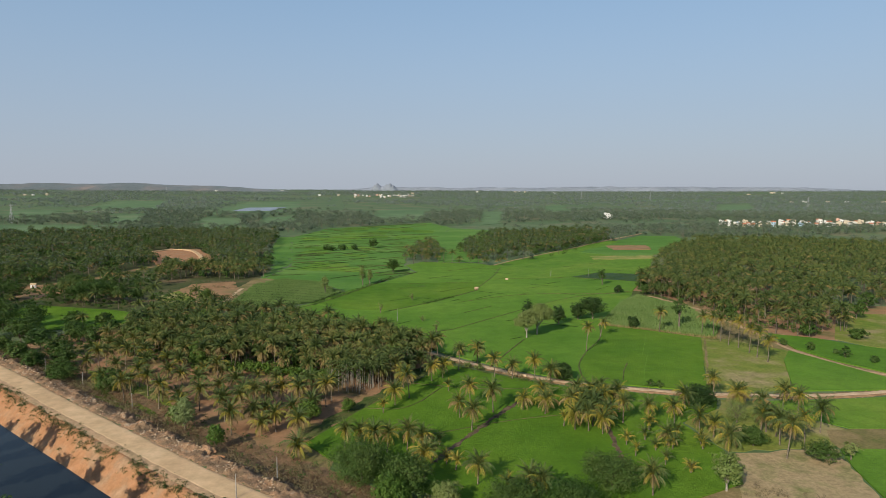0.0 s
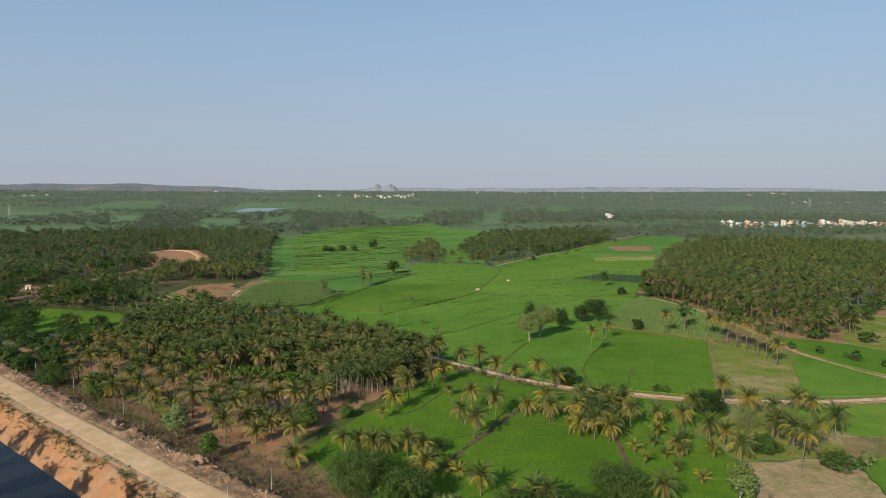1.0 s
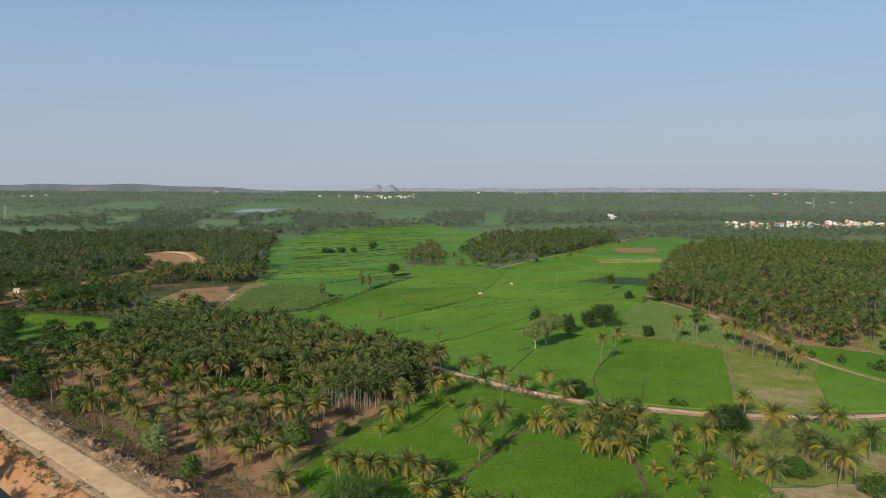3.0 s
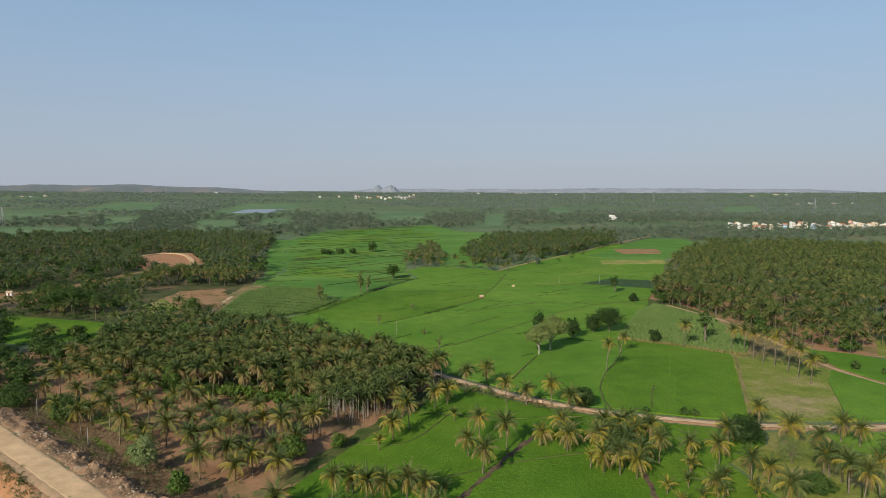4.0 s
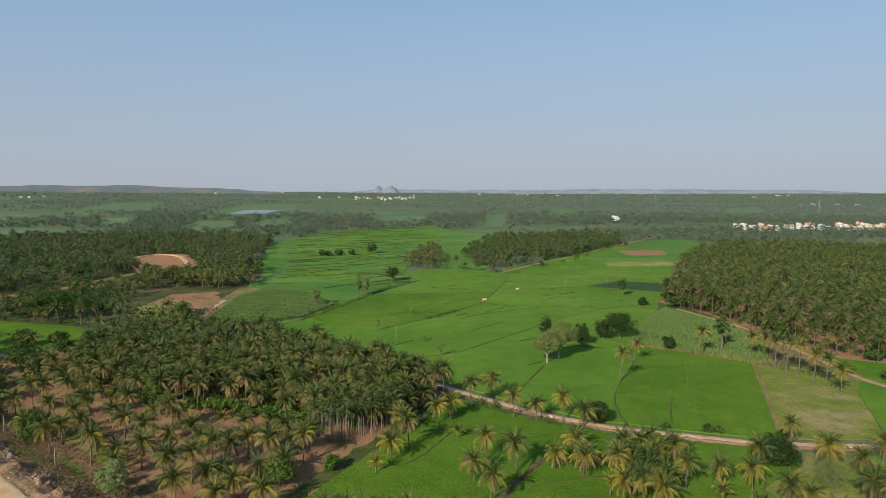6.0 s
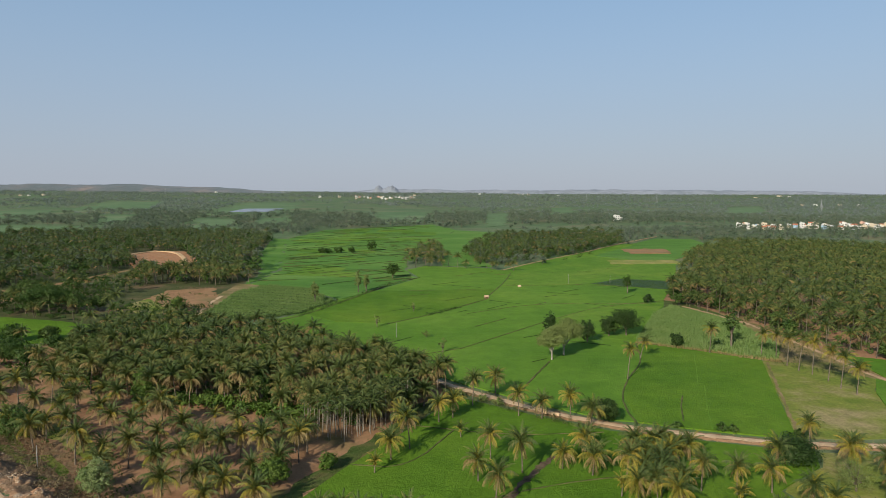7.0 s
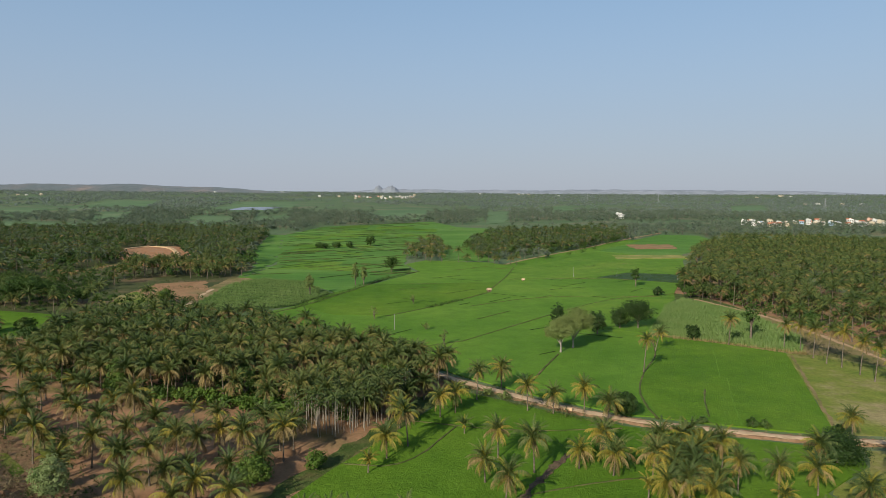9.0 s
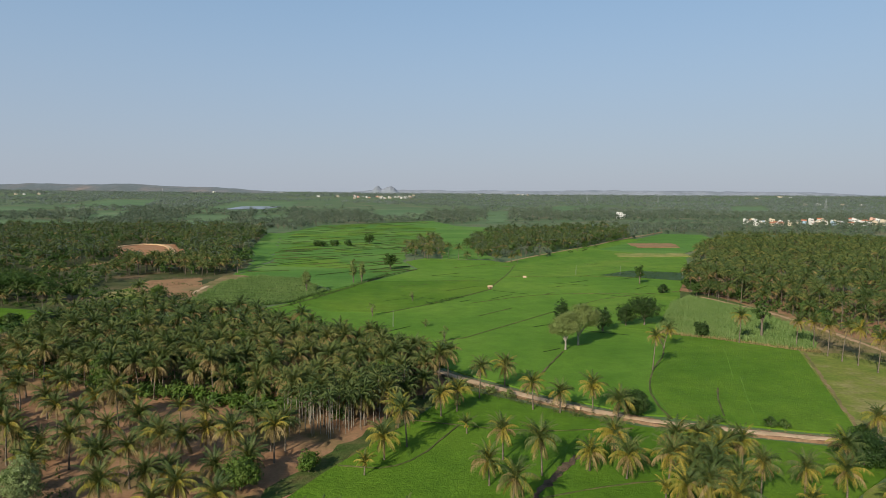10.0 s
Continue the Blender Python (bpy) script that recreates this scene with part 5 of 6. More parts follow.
scatter("west_grove_palms", sp, midp + nearp[:4], HAZED_MATS, "dense coconut grove with dark shade below", "palm grove", rs)
sp2 = spread(WEST, 12.5, rs, 0.5)
sp2 = sp2[~inside(sp2[:, 0], sp2[:, 1], SANDPIT)]
west_fill = [(-310, 300), (-165, 296), (-112, 322), (-118, 348), (-165, 348), (-172, 440), (-310, 440)]
bigt = [tuft(rs, rs.uniform(8, 11), rs.uniform(8, 12), 70, 0.9, 0) for _ in range(5)]
scatter("west_grove_trees", sp2, bigt, [M_LEAF], "broad-leaved trees among western palms", "trees", rs)
neart = [tuft(rs, rs.uniform(8, 11), rs.uniform(8, 13), 620, 0.34, 0) for _ in range(4)]
scatter("western_trees", keep(spread(west_fill, 15.5, rs, 0.5), KEEP_OPEN), neart, [M_LEAF], "dark broad-leaved trees on the western plain", "trees", rs)
MID = [[(-17, 556), (13, 547), (17, 630), (8, 690), (-6, 640)], [(34, 640), (44, 560), (76, 566), (144, 650), (217, 750), (245, 822), (190, 850), (84, 806), (62, 730)]]
scatter("grove_edge_palms", beside([(-8, 538), (20, 534), (46, 530), (63, 512)], (0.0,), 6.5, rs), nearp, GROVE_MATS, "single palms along the middle grove's edge", "palm trees", rs)
scatter("grove_edge_bushes", np.vstack([np.array([(30.0, 533.0), (52, 531), (41, 536), (116, 572), (134, 596), (152, 630)])] + [beside([(82, 566), (144, 645), (217, 744)], (-1.5,), 9, rs)]), neart, [M_LEAF], "dark bushes along the middle grove's edge", "bushes", rs, 0.4, 0.85)
for poly in MID:
    scatter("mid_grove_palms", spread(poly, 8.0, rs, 0.5), nearp + midp[:3], HAZED_MATS, "coconut grove in the middle of the paddies", "palm grove", rs)
    scatter("mid_grove_trees", spread(poly, 11, rs, 0.5), bigt, [M_LEAF], "broad-leaved trees in a coconut grove", "trees", rs)
# patchy palms and trees on the western plain and behind the big paddy
scat = [(rs.uniform(-310, -110), rs.uniform(285, 440)) for _ in range(120)]
scatter("scattered_palms", keep(scat, KEEP_OPEN), nearp, GROVE_MATS, "scattered coconut palms on the western plain", "palm trees", rs)

# belts of trees to the horizon
plaint = [tuft(rs, rs.uniform(5, 8), rs.uniform(7, 11), 46, 0.95, 0) for _ in range(6)]
farp = [light_palm(rs, rs.uniform(4.5, 8.0), 10, 3, 0.2, rs.uniform(0.9, 1.15)) for _ in range(8)]
fart = [tuft(rs, rs.uniform(5, 8), rs.uniform(7, 11), 24, 0.95, 0) for _ in range(10)]
OPEN = KEEP_OPEN + [[(430, 885), (800, 830), (800, 940), (440, 965)]] + FARFIELDS + [EAST, WEST, LAKE, LAKE_FRONT] + MID + [[(175, 602), (206, 558), (290, 690), (240, 730), (152, 628)], SANDPIT, [(-113, 446), (-121, 520), (-149, 600), (-178, 800), (-161, 797), (-125, 600), (-108, 522), (-110, 446)], [(150, 430), (240, 560), (180, 640), (60, 520)], [(13, 547), (52, 542), (46, 650), (62, 730), (84, 806), (104, 900), (43, 943), (-5, 668), (8, 690), (17, 630)], [(150, 630), (206, 558), (220, 600), (310, 720), (320, 800), (280, 812), (226, 745)]]
belts = []
d = 560.0
while d < 4700:
    s = 8.4 * (d / 600) ** 0.78
    xs = np.arange(-0.78 * d - 80, 0.78 * d + 80, s)
    for x in xs:
        px, py = x + rs.uniform(-.5, .5) * s, d + rs.uniform(-.5, .5) * s
        k = noise.noise(Vector((px / (300 + d * 0.12), py / (60 + d * 0.05), 3.7))) + 0.35 * noise.noise(Vector((px / 60, py / 45, 9.1)))
        if k > (-0.04 if d < 1400 else -0.12 if d < 2000 else -0.22) or rs.random() < 0.03:
            belts.append((px, py, min(2.6, (d / 600) ** 0.42)))
    d += s * (1.0 if d < 1400 else 1.25)
belts = keep(np.array(belts), OPEN)
bd = np.hypot(belts[:, 0], belts[:, 1])
isp = rs.random(len(belts)) < np.where(bd < 1500, 0.6, 0.25)
b1, b2 = belts[isp & (bd < 1500)], belts[~isp & (bd < 1400)]
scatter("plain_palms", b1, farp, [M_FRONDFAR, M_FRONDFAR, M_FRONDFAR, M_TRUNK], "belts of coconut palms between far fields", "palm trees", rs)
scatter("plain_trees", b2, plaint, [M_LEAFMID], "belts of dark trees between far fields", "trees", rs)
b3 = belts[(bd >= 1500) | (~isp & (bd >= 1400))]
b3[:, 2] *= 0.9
scatter("far_woods", b3, fart, [M_FARLEAF], "grey-green woods reaching the horizon, tinted for haze", "woods", rs)

# palms and a hedge round the brown clearing
scatter("clearing_palms", spread([(-177.4, 433.1), (-153.7, 447.5), (-128.7, 437.4), (-116.7, 459.4), (-122.7, 481.6), (-158.1, 475.5), (-193.0, 466.8)], 6.2, rs, 0.5), nearp, GROVE_MATS, "row of coconut palms behind a brown clearing", "palm trees", rs)
scatter("clearing_hedge", beside([(-115.9, 333.1), (-114.6, 348.0), (-111.6, 364.1)], (-1.2, 1.2), 3.2, rs), neart, [M_LEAF], "low leafy hedge beside a brown clearing", "hedge", rs, 0.25, 0.45)
scatter("clearing_trees", np.array([(-120.1, 353.5)]), neart, [M_LEAF], "leafy tree at the edge of a brown clearing", "tree", rs, 0.7, 0.8)

# undergrowth below the dense grove and along the canal road
under_t = [tuft(rs, rs.uniform(1.8, 3.2), rs.uniform(2.5, 4.5), 70, 0.36, 0) for _ in range(5)]
scatter("east_undergrowth", spread([(141, 380), (149, 340), (153, 300), (155, 283), (176, 268), (196, 292), (200, 330), (180, 400), (160, 430)], 5.2, rs, 0.5), under_t, [M_LEAF], "dark leafy undergrowth below eastern palms", "undergrowth", rs, 0.7, 1.2)
scatter("west_undergrowth", keep(spread(west_fill, 6.5, rs, 0.5), KEEP_OPEN), under_t, [M_LEAF], "dark shrubs and weeds on the western plain", "undergrowth", rs, 0.5, 1.1)
GROVE_IN = [(-120, 240), (-70, 219.5), (-50, 213.5), (-30, 204.5), (-16, 201), (2, 230), (-4, 240), (-60, 275), (-140, 255)]
scatter("grove_undergrowth", spread(GROVE_IN, 3.6, rs, 0.5), under_t, [M_LEAF], "dark leafy undergrowth below palms", "undergrowth", rs)
banana = []
for _ in range(4):
    Vs, Fs, n = [], [], 0
    for i in range(8):
        v, f = frond_shape(rs.uniform(1.6, 2.4), 1.1, 1.5, 3, 0.3, rs, 0.2)
        v = turned(v[:18], i * 2.4) + np.array([0, 0, 1.6])
        Vs.append(v), Fs.append(f[:6] + n)
        n += len(v)
    banana.append((np.vstack(Vs), np.vstack(Fs), np.zeros(n // 3, int)))
scatter("banana_plants", np.vstack([spread([(-56, 215), (-31, 205), (-12, 206), (4, 228), (-12, 236), (-40, 228)], 3.0, rs, 0.5)]), banana, [M_LEAFBRIGHT], "bright green banana plants below the palms", "banana plants", rs)
# pale slender areca trunks along the grove's edge
areca = []
for _ in range(5):
    V, F, M = light_palm(rs, rs.uniform(7.5, 9.5), 9, 4, 0.1, 0.55)
    V[:9, :2] *= 0.42
    areca.append((V, F, M))
scatter("areca_palms", spread([(-27, 195.5), (-18, 192), (-12, 200), (-4, 213), (-12, 217), (-22, 207), (-33, 202)], 1.8, rs, 0.5), areca, [M_FROND, M_FROND, M_FRONDB, M_PALETRUNK], "slender areca palms with pale trunks", "palm trees", rs, 0.9, 1.05)
scatter("grove_front_bushes", spread([(-72, 219), (-52, 213), (-31, 203.5), (-31, 208), (-50, 218), (-70, 224)], 2.6, rs, 0.5), under_t, [M_LEAFBRIGHT], "bright green bushes along the grove's front", "bushes", rs, 0.8, 1.4)


NEAR_ROAD = [p for p in CANAL_ROAD if -200 < p[0] < 10]
clump = [tuft(rs, rs.uniform(0.7, 1.5), rs.uniform(1.4, 2.4), 64, 0.1, 0) for _ in range(6)]
thorn = [tuft(rs, rs.uniform(0.9, 1.6), rs.uniform(1.6, 2.6), 54, 0.1, 0) for _ in range(6)]
scatter("roadside_scrub", beside(NEAR_ROAD, (-9.5, -11.5, -13, -15, -17, -19), 1.6, rs), thorn, [M_SCRUB], "dry brown thorny scrub above the canal road", "scrub", rs, 0.8, 1.7)
scatter("roadside_bushes", beside(NEAR_ROAD, (-14, -20, -23), 4.5, rs), clump, [M_LEAF], "low green bushes above the canal road", "bushes", rs, 1.0, 1.9)
lip = np.vstack([beside(NEAR_ROAD, (5.3, 5.9, 6.6), 0.75, rs), beside(NEAR_ROAD, (4.2, 7.8), 3.0, rs)])
lip = np.array([p for p in lip if noise.noise(Vector((p[0] / 6, p[1] / 6, 3))) > -0.22])
scatter("verge_weeds", lip, [tuft(rs, 0.4, 1.3, 38, 0.1, 0) for _ in range(5)], [M_VERGE], "patchy olive weeds on the canal bank's lip", "weeds", rs, 0.7, 1.5)
rock = []
for _ in range(8):
    bm = bmesh.new()
    bmesh.ops.create_icosphere(bm, subdivisions=1, radius=0.5)
    for v in bm.verts:
        v.co = Vector((v.co.x * rs.uniform(0.7, 1.3), v.co.y * rs.uniform(0.7, 1.3), v.co.z * rs.uniform(0.5, 0.9) + 0.12))
    bm.verts.index_update()
    rock.append((np.array([v.co[:] for v in bm.verts]), np.array([[v.index for v in f.verts] for f in bm.faces]), np.zeros(len(bm.faces), int)))
    bm.free()
def earth_mound(x, y, w, h, k):
    bm = bmesh.new()
    bmesh.ops.create_icosphere(bm, subdivisions=3, radius=1)
    for v in bm.verts:
        n = 1 + 0.45 * noise.noise(v.co * 1.7 + Vector((k * 5, 0, 0))) + 0.3 * noise.noise(v.co * 5)
        v.co = Vector((v.co.x * w * n, v.co.y * w * 0.7 * n, v.co.z * h * n))
    me = bpy.data.meshes.new("earth_mound")
    bm.to_mesh(me)
    bm.free()
    me.materials.append(M_BANK)
    ob = new("earth_mound", me)
    ob.matrix_basis = pose(x, y, float(lie(x, y)) - 0.1, 0, 0, -38 + 20 * k)
    return tagged(ob, "mound of tipped orange earth above the road", "earth mound", "earth mounds")


for k, (x, y, w, h) in enumerate(((-72, 163.5, 2.4, 0.9), (-50.5, 146, 2.2, 0.9), (-46.5, 141.5, 1.6, 0.7))):
    earth_mound(x, y, w, h, k)
heap = beside(NEAR_ROAD, (-4.9, -5.6, -6.3, -6.9, -7.5, -8.2, -9.2), 0.7, rs)
heap = np.array([p for p in heap if noise.noise(Vector((p[0] / 9, p[1] / 9, 0))) > -0.1])
scatter("rubble", heap, rock, [M_RUBBLE], "heaps of broken pale stone and earth along the road", "rubble", rs, 0.2, 0.8)
scatter("track_weeds", np.vstack([beside(TRACK, (2.6, -2.4), 2.2, rs)]), clump, [M_CANEDRY], "dry yellow weeds along the farm track", "weeds", rs, 0.25, 0.6)
scatter("track_bushes", np.vstack([beside(TRACK[:14], (2.6, 3.6, 4.6, 5.6), 1.3, rs)]), clump, [M_VERGE], "green and tan weeds below the farm track", "weeds", rs, 0.5, 1.3)
scatter("grove_verge_weeds", spread([(-28.5, 156), (-18, 178), (-3.2, 203), (6, 226), (0, 226), (-9, 203), (-18, 187), (-24, 176.5), (-31, 160)], 1.7, rs, 0.5), clump, [M_VERGE], "rough green weeds between grove and paddy", "weeds", rs, 0.3, 0.7)
scatter("lane_weeds", spread([(120, 264), (133, 246), (144, 250), (146, 300), (139, 292), (127, 267)], 1.6, rs, 0.5), clump, [M_VERGE], "green weeds and dry grass beside the lane", "weeds", rs, 0.3, 0.9)
scatter("apron_scrub", keep(spread([(-38, 137), (-28, 148), (-20, 135), (12, 119), (60, 113), (70, 130), (90, 122), (70, 95), (10, 102), (-30, 127)], 2.6, rs, 0.5), [FRONT]), clump, [M_SCRUB], "dry scrub under broad trees", "scrub", rs, 0.7, 1.5)
scatter("bund_shrubs", np.vstack([beside([(-150, 366), (-138, 354), (-127, 347), (-110, 362)], (0, 1.2), 2.4, rs), beside([(-152, 420), (-140, 427), (-126, 433)], (0,), 2.0, rs), beside([(-151, 400), (-133, 404), (-118, 400)], (0,), 2.6, rs), beside([(0, 346), (16, 366)], (0, 1), 1.6, rs), beside([(-60, 342), (-44, 382), (-22, 452)], (0.5, -0.5), 2.2, rs), beside([(-84, 336), (-61, 351), (-49, 386)], (1.0, 2), 1.8, rs)]), clump, [M_LEAF], "shrubs growing along paddy bunds", "shrubs", rs, 0.8, 1.6)

strip("side_path", smooth([(-63, 147.5), (-59, 153), (-56.5, 158), (-55, 164)]), 2.2, 0.08, M_BANK, "short earth ramp from the road into the grove", "path", seed=14, step=1.5)
# standing sugarcane
blade = []
for _ in range(6):
    Vs, Fs, n = [], [], 0
    for i in range(9):
        a, lean_out, hh = rs.uniform(0, 6.28), rs.uniform(0.35, 1.0), rs.uniform(1.1, 1.7)
        c, s = math.cos(a), math.sin(a)
        bx, by = rs.uniform(-.4, .4), rs.uniform(-.4, .4)
        Vs.append(np.array([(bx - s * .09, by + c * .09, 0), (bx + s * .09, by - c * .09, 0), (bx + c * lean_out, by + s * lean_out, hh)]))
        Fs.append(np.array([(n, n + 1, n + 2)]))
        n += 3
    blade.append((np.vstack(Vs), np.vstack(Fs), np.zeros(9, int)))
for nm, poly, dz in (("sugarcane_east", CANE_R, 1.1), ("sugarcane_west", CANE_L, 1.1)):
    field(nm + "_bed", poly, 0.3, M_SHADEWEED if poly is CANE_L else M_PADDY2, "soil and lower leaves of a sugarcane plot", "plot")
    cane = spread(poly, 0.8, rs, 0.5)
    row = (cane[:, 0] * 0.35 + cane[:, 1] * 0.94 + 1.5 * np.sin(cane[:, 0] * 0.1)) % (8.0 if poly is CANE_L else 9.0)
    scatter(nm, cane[row > (3.4 if poly is CANE_L else 1.5)], blade, [M_CANE], "pale green standing sugarcane", "sugarcane", rs)
scatter("dry_cane_edge", beside([(83.5, 292), (100.6, 281), (119, 267.5), (126, 264.5)], (0.2, 0.8), 0.6, rs), blade, [M_CANEDRY], "dry straw-coloured cane along the plot's edge", "sugarcane", rs, 0.7, 1.0)
veg = spread([(106, 449.5), (131.9, 472), (166, 462), (147.4, 427)], 2.4, rs, 0.2)
scatter("vegetable_plants", veg, clump, [M_LEAF], "dark leafy vegetable plants in rows", "plants", rs, 0.9, 1.2)


# ---------------------------------------------------------------- houses
def house(x, y, w, dpt, floors, paint, seed, turn=0.0, tiled=False, label=None, group="village houses", base=None):
    rng = random.Random(seed)
    ob = new("house")
    z0 = float(lie(x, y)) if base is None else base
    ob.matrix_basis = pose(x, y, z0, 0, 0, turn)
    h = 3.2 * floors
    bm = bmesh.new()
    box(bm, -w / 2, w / 2, -dpt / 2, dpt / 2, -1, h)
    if not tiled:
        t = 0.25
        for x0, x1, y0, y1 in ((-w / 2, w / 2, -dpt / 2, -dpt / 2 + t), (-w / 2, w / 2, dpt / 2 - t, dpt / 2), (-w / 2, -w / 2 + t, -dpt / 2 + t, dpt / 2 - t), (w / 2 - t, w / 2, -dpt / 2 + t, dpt / 2 - t)):
            box(bm, x0, x1, y0, y1, h + 0.002, h + 0.9)
    part("wall", bm, paint, ob)
    bm = bmesh.new()
    if tiled:
        e = 0.5
        v = [bm.verts.new(c) for c in ((-w / 2 - e, -dpt / 2 - e, h), (w / 2 + e, -dpt / 2 - e, h), (w / 2 + e, dpt / 2 + e, h), (-w / 2 - e, dpt / 2 + e, h), (-w / 2 - e, 0, h + dpt * 0.3), (w / 2 + e, 0, h + dpt * 0.3))]
        for f in ((0, 1, 5, 4), (2, 3, 4, 5), (1, 2, 5), (3, 0, 4), (3, 2, 1, 0)):
            bm.faces.new([v[i] for i in f])
        part("roof", bm, M_TILE, ob, "terracotta tiled gable roof")
    else:
        box(bm, -w / 2 - 0.4, w / 2 + 0.4, -dpt / 2 - 0.4, -dpt / 2 - 0.01, h - 0.35, h - 0.1)
        box(bm, -w * 0.42, -w * 0.1, -dpt * 0.1, dpt * 0.35, h + 0.01, h + 2.0)
        part("roof", bm, paint, ob, "flat roof with stair head")
    n = max(2, int(w / 3.2))
    for fl in range(floors):
        for i in range(n):
            cx = -w / 2 + w * (i + 0.5) / n
            bm = bmesh.new()
            door = fl == 0 and i == n // 2
            box(bm, cx - 0.6, cx + 0.6, -dpt / 2 - 0.05, -dpt / 2 + 0.1, fl * 3.2 + (0.0 if door else 1.0), fl * 3.2 + 2.3)
            part("door" if door else "window", bm, M_DOOR if door else M_GLASS, ob)
    return tagged(ob, label or ("%s painted %s-storey house with %s roof" % ({M_WHITE: "white", M_CREAM: "cream", M_PINK: "orange-pink", M_BLUE: "pale blue"}[paint], {1: "one", 2: "two", 3: "three"}[floors], "tiled" if tiled else "flat")), "house", group)


rv = random.Random(77)
for i in range(140):
    u = (i + 0.5) / 140
    px = 447 + 330 * u + rv.uniform(-4, 4)
    py = 935 - 60 * u + rv.uniform(-34, 34)
    if 0.17 < u < 0.22:
        continue
    paint = rv.choice((M_WHITE,) * 12 + (M_CREAM,) * 5 + (M_PINK, M_BLUE))
    house(px, py, rv.uniform(4.2, 6.2), rv.uniform(4.2, 6), rv.choice((1, 1, 1, 1, 2)), paint, 500 + i, rv.uniform(-35, 35), rv.random() < 0.16)
vt = np.array([(447 + 330 * rv.random(), 0.0) for _ in range(210)])
vt[:, 1] = 935 - 60 * (vt[:, 0] - 447) / 330 + np.array([rv.uniform(-46, 24) for _ in range(210)])
scatter("village_trees", vt, plaint, [M_LEAFMID], "trees standing between village houses, paled for haze", "trees", rs, 0.6, 1.0)
house(343, 1185, 8, 8, 3, M_WHITE, 900, 12, False, "white three-storey villa standing alone among trees", "lone houses")
house(351, 1188, 5, 8, 2, M_WHITE, 901, 12, False, "white two-storey annexe beside a villa", "lone houses")
for i in range(30):
    px, py = -330 + 290 * rv.random(), 2900 + rv.uniform(-330, 200)
    house(px, py, rv.uniform(6, 10), rv.uniform(6, 9), rv.choice((1, 2, 2)), rv.choice((M_WHITE, M_WHITE, M_CREAM, M_PINK)), 600 + i, rv.uniform(-20, 20), False, group="far town houses")
for i, (px, py, w, f) in enumerate(((-470, 2900, 26, 3), (-390, 2950, 22, 3), (-130, 2960, 40, 2), (-1640, 2680, 20, 2), (-1600, 2670, 16, 2), (-1560, 2700, 20, 3), (-1250, 3900, 34, 3), (560, 3900, 30, 3), (590, 3920, 24, 3), (620, 3900, 30, 3), (760, 3700, 26, 2),
                                    (2020, 3650, 60, 3), (2080, 3650, 30, 2), (1200, 2050, 20, 2), (1260, 2080, 24, 2), (1320, 2050, 18, 2), (1390, 2060, 26, 2), (1500, 2040, 24, 2), (-900, 4100, 40, 3), (1700, 3300, 30, 2), (330, 3950, 30, 3), (-60, 3400, 24, 3))):
    house(px, py, w * 0.5, 9, max(1, f - 1), (M_WHITE, M_CREAM)[i % 2], 700 + i, rv.uniform(-10, 10), False, group="far scattered houses")

# ---------------------------------------------------------------- hills on the horizon
def hill(name, cx, cy, length, depth, height, material, label, seed, peaks=(), n=90):
    m = 14
    foot = float(lie(cx, cy))
    V, F = [], []
    for j in range(m + 1):
        v = j / m
        for i in range(n + 1):
            u = i / n
            x = cx + (u - 0.5) * length
            y = cy + (v - 0.5) * depth
            env = min(1, 5 * u, 5 * (1 - u))
            z = height * env * (0.75 + 0.3 * noise.noise(Vector((u * 7, seed, 0))) + 0.12 * noise.noise(Vector((u * 40, seed, v * 4))))
            for pu, ph, pw in peaks:
                z += ph * math.exp(-((u - pu) / pw) ** 2) * (0.9 + 0.25 * noise.noise(Vector((u * 60, v * 5, seed))))
            V.append((x, y, foot - 12 + z * math.sin(math.pi * v) + 8 * math.sin(math.pi * v)))
    for j in range(m):
        for i in range(n):
            a = j * (n + 1) + i
            F.append((a, a + 1, a + n + 2, a + n + 1))
    ob = new(name, fast_mesh(name, V, F, material))
    ob.data.polygons.foreach_set("use_smooth", np.ones(len(F), bool))
    return tagged(ob, label, "hill", kind="structure")


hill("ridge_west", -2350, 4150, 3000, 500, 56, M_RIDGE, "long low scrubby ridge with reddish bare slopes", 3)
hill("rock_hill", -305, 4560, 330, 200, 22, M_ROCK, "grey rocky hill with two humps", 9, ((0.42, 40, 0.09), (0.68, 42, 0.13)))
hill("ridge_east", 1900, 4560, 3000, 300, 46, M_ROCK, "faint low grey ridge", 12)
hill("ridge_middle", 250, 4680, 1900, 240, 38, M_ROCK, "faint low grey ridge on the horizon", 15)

# ---------------------------------------------------------------- small fixtures
def pole(x, y, h, label="slim grey concrete pole", arm=False, r=0.09):
    ob = new("utility_pole")
    ob.matrix_basis = pose(x, y, float(lie(x, y)), 0, 0, 35)
    V, F = tube([(0, 0, -0.4), (0, 0, h * 0.6), (0, 0, h)], [r * 1.3, r, r * 0.75], 6)
    under(new("post", fast_mesh("post", V, F, M_CONCRETE)), ob)
    if arm:
        bm = bmesh.new()
        box(bm, -0.7, 0.7, -0.05, 0.05, h - 0.5, h - 0.38)
        part("crossarm", bm, M_STEEL, ob)
        for k in (-0.6, 0, 0.6):
            bm = bmesh.new()
            bmesh.ops.create_cone(bm, cap_ends=True, segments=6, radius1=0.06, radius2=0.03, depth=0.2, matrix=Matrix.Translation((k, 0, h - 0.28)))
            part("insulator", bm, M_WHITE, ob)
    return tagged(ob, label, "pole", "poles")


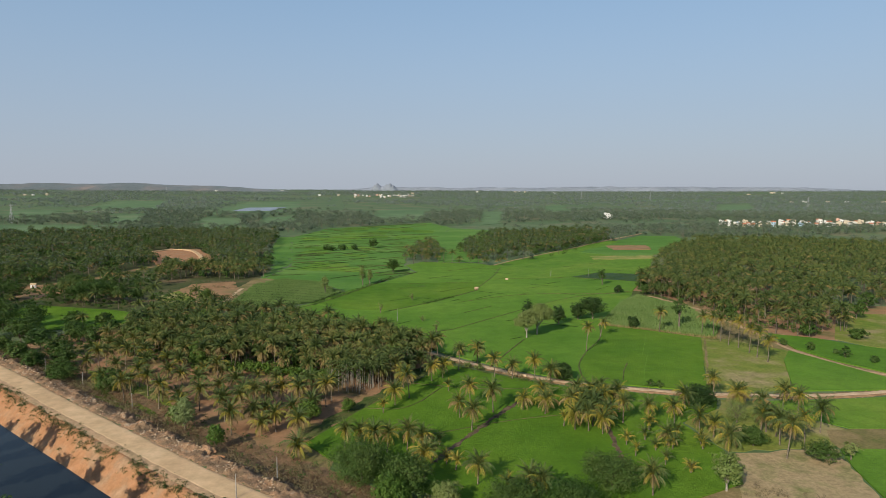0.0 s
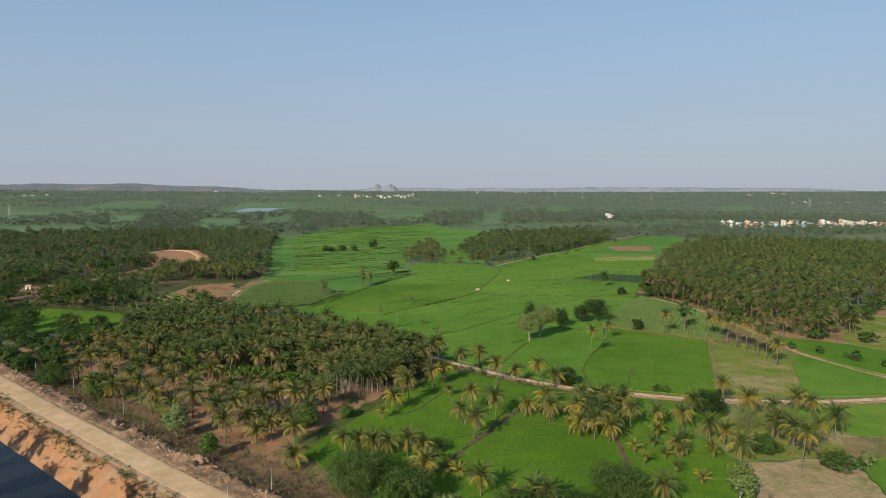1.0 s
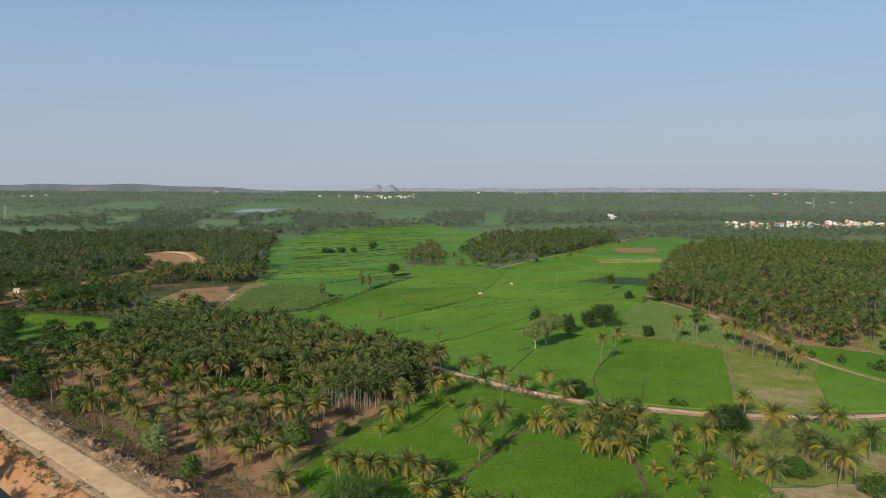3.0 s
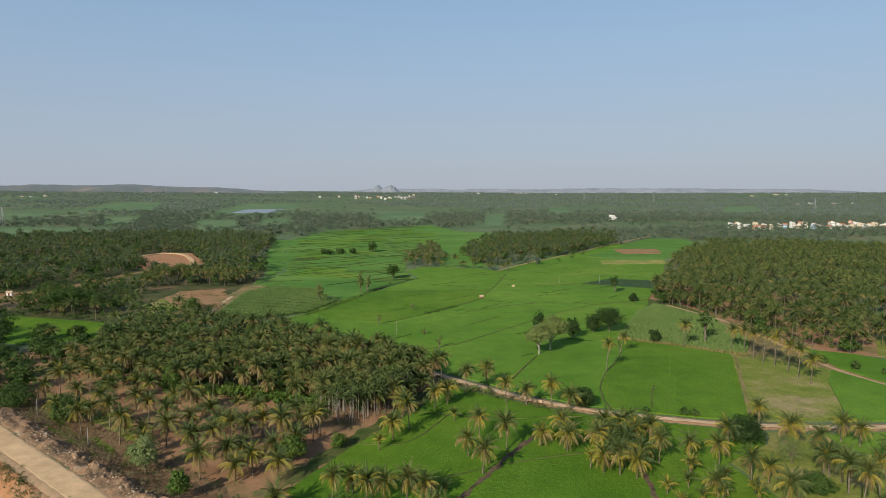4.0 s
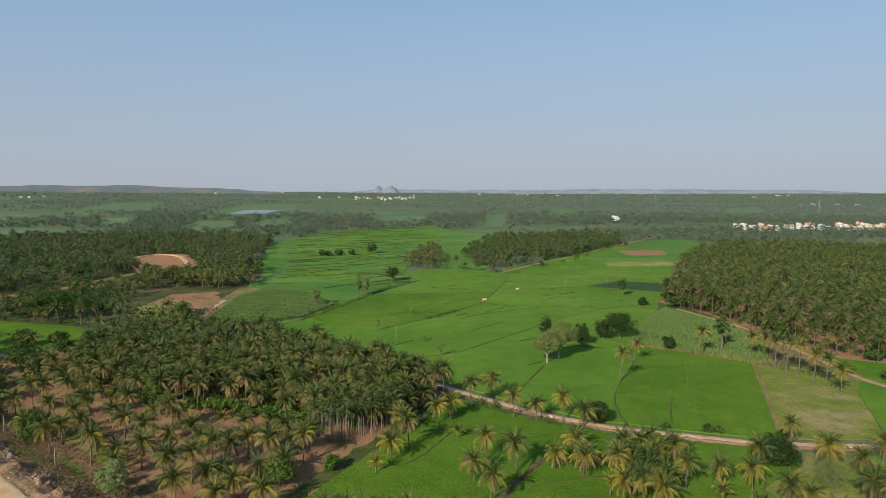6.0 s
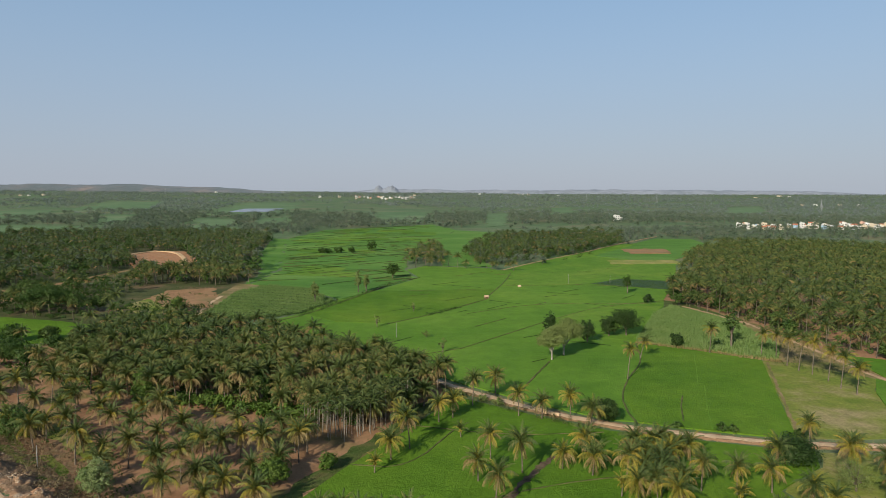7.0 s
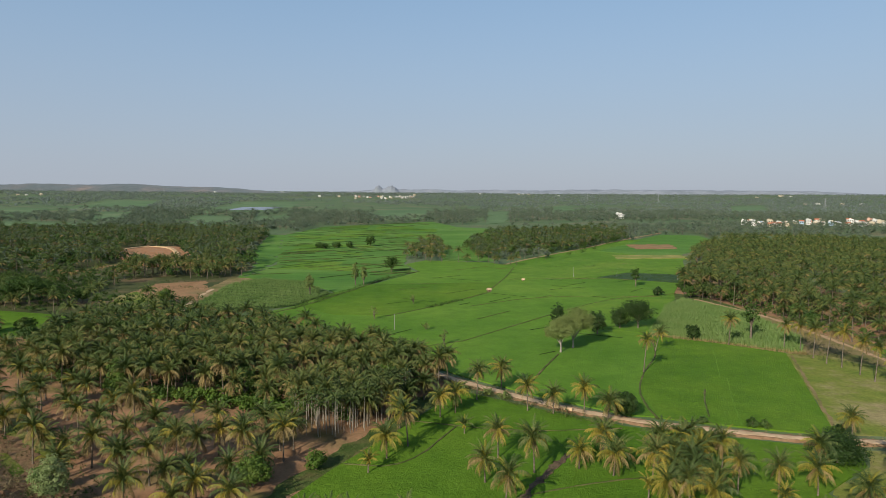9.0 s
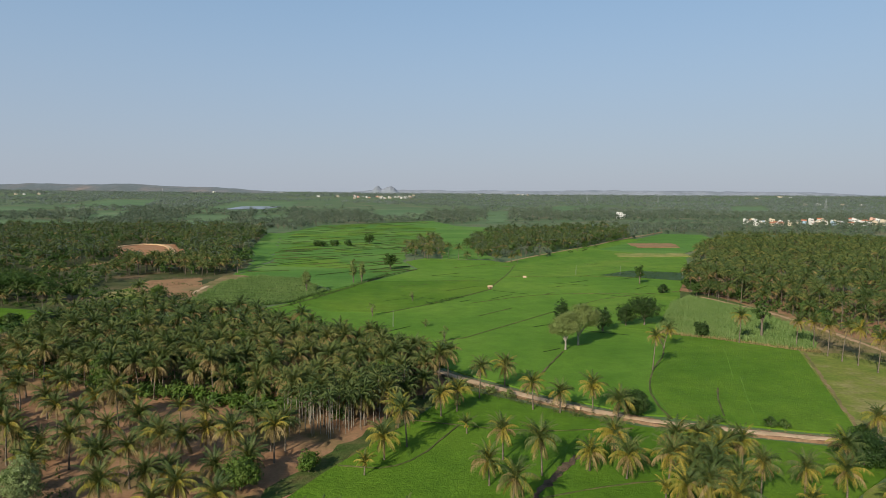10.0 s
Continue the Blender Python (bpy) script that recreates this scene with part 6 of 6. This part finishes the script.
for x, y in ((-36.5, 122), (6, 106), (-30.6, 131.5), (-107, 199.5), (-82, 178), (-127, 214)):
    pole(x, y, 5.2, "slim grey concrete pole above the canal road")
for x, y in ((92, 452), (118, 448), (152, 438), (-12, 300)):
    pole(x, y, 6.5, "thin pale post standing in the paddies")


def cable(a, b, drop):
    """A sagging wire between the tops of two posts."""
    pts = []
    for i in range(13):
        u = i / 12
        pts.append((a[0] + (b[0] - a[0]) * u, a[1] + (b[1] - a[1]) * u, a[2] + (b[2] - a[2]) * u - 4 * drop * u * (1 - u)))
    V, F = tube(pts, [0.009] * 13, 4)
    return tagged(new("cable", fast_mesh("cable", V, F, M_DOOR)), "thin sagging wire between concrete posts", "cable", "cables along the canal road")


for (x0, y0), (x1, y1) in (((-127, 214), (-107, 199.5)), ((-107, 199.5), (-82, 178)), ((-82, 178), (-30.6, 131.5)), ((-30.6, 131.5), (6, 106))):
    for z in (5.1, 4.4, 3.7):
        cable((x0, y0, float(lie(x0, y0)) + z), (x1, y1, float(lie(x1, y1)) + z), 0.5)


def pylon(x, y, h):
    ob = new("pylon")
    ob.matrix_basis = pose(x, y, float(lie(x, y)))
    pieces = []
    b = h * 0.09
    for sx in (-1, 1):
        for sy in (-1, 1):
            pieces.append(tube([(sx * b, sy * b, 0), (sx * b * 0.25, sy * b * 0.25, h * 0.7), (0, 0, h)], [0.25, 0.2, 0.1], 4))
    for k in range(6):
        z0, z1 = h * 0.12 * k, h * 0.12 * (k + 1)
        r0, r1 = b * (1 - z0 / h * 1.07), b * (1 - z1 / h * 1.07)
        pieces.append(tube([(-r0, -r0, z0), (r1, -r1, z1)], [0.14, 0.14], 4))
        pieces.append(tube([(r0, -r0, z0), (-r1, -r1, z1)], [0.14, 0.14], 4))
    V, F = join(pieces)
    under(new("lattice", fast_mesh("lattice", V, F, M_STEEL)), ob)
    for k in (0.68, 0.8, 0.92):
        V, F = tube([(-h * 0.13, 0, h * k), (0, 0, h * k + 0.6), (h * 0.13, 0, h * k)], [0.12, 0.22, 0.12], 4)
        under(new("crossarm", fast_mesh("crossarm", V, F, M_STEEL)), ob)
    return tagged(ob, "grey steel lattice power pylon above trees", "pylon", "pylons")


for x, y in ((-640, 1010), (1010, 1650), (840, 2350), (-1350, 3400), (620, 2500)):
    pylon(x, y, 30)


def hut(x, y, w, d, h, turn, label, paint=M_RUBBLE):
    ob = new("hut")
    ob.matrix_basis = pose(x, y, float(lie(x, y)) + 0.25, 0, 0, turn)
    bm = bmesh.new()
    box(bm, -w / 2, w / 2, -d / 2, d / 2, -0.4, h)
    part("wall", bm, paint, ob)
    bm = bmesh.new()
    v = [bm.verts.new(c) for c in ((-w / 2 - .3, -d / 2 - .3, h), (w / 2 + .3, -d / 2 - .3, h), (w / 2 + .3, d / 2 + .3, h), (-w / 2 - .3, d / 2 + .3, h), (-w / 2 - .3, 0, h + .9), (w / 2 + .3, 0, h + .9))]
    for f in ((0, 1, 5, 4), (2, 3, 4, 5), (1, 2, 5), (3, 0, 4), (3, 2, 1, 0)):
        bm.faces.new([v[i] for i in f])
    part("roof", bm, M_TRACK, ob, "dusty sheet roof")
    bm = bmesh.new()
    box(bm, -0.4, 0.4, -d / 2 - 0.04, -d / 2 + 0.04, -0.2, h * 0.8)
    part("door", bm, M_DOOR, ob)
    return tagged(ob, label, "hut")


hut(33.5, 394, 1.9, 1.5, 1.0, 20, "tiny pale field hut beside a bund")
hut(58, 436, 1.3, 1.0, 0.45, 10, "low pale pump shelter in the paddy")
hut(-246, 406, 2.8, 2.4, 1.8, 15, "small white hut on bare red earth", M_WHITE)
culvert = new("culvert")
culvert.matrix_basis = pose(33.2, 210.8, 0, 0, 0, -33)
bm = bmesh.new()
box(bm, -2.6, 2.6, -0.25, 0.25, -0.6, 1.0)
bmesh.ops.bevel(bm, geom=bm.edges[:], offset=0.06, segments=1, affect="EDGES")
part("headwall", bm, M_TRACK, culvert)
bm = bmesh.new()
box(bm, -2.7, 2.7, -0.3, 0.3, 1.002, 1.15)
part("coping", bm, M_TRACK, culvert)
tagged(culvert, "pale concrete culvert wall beside the farm track", "culvert")
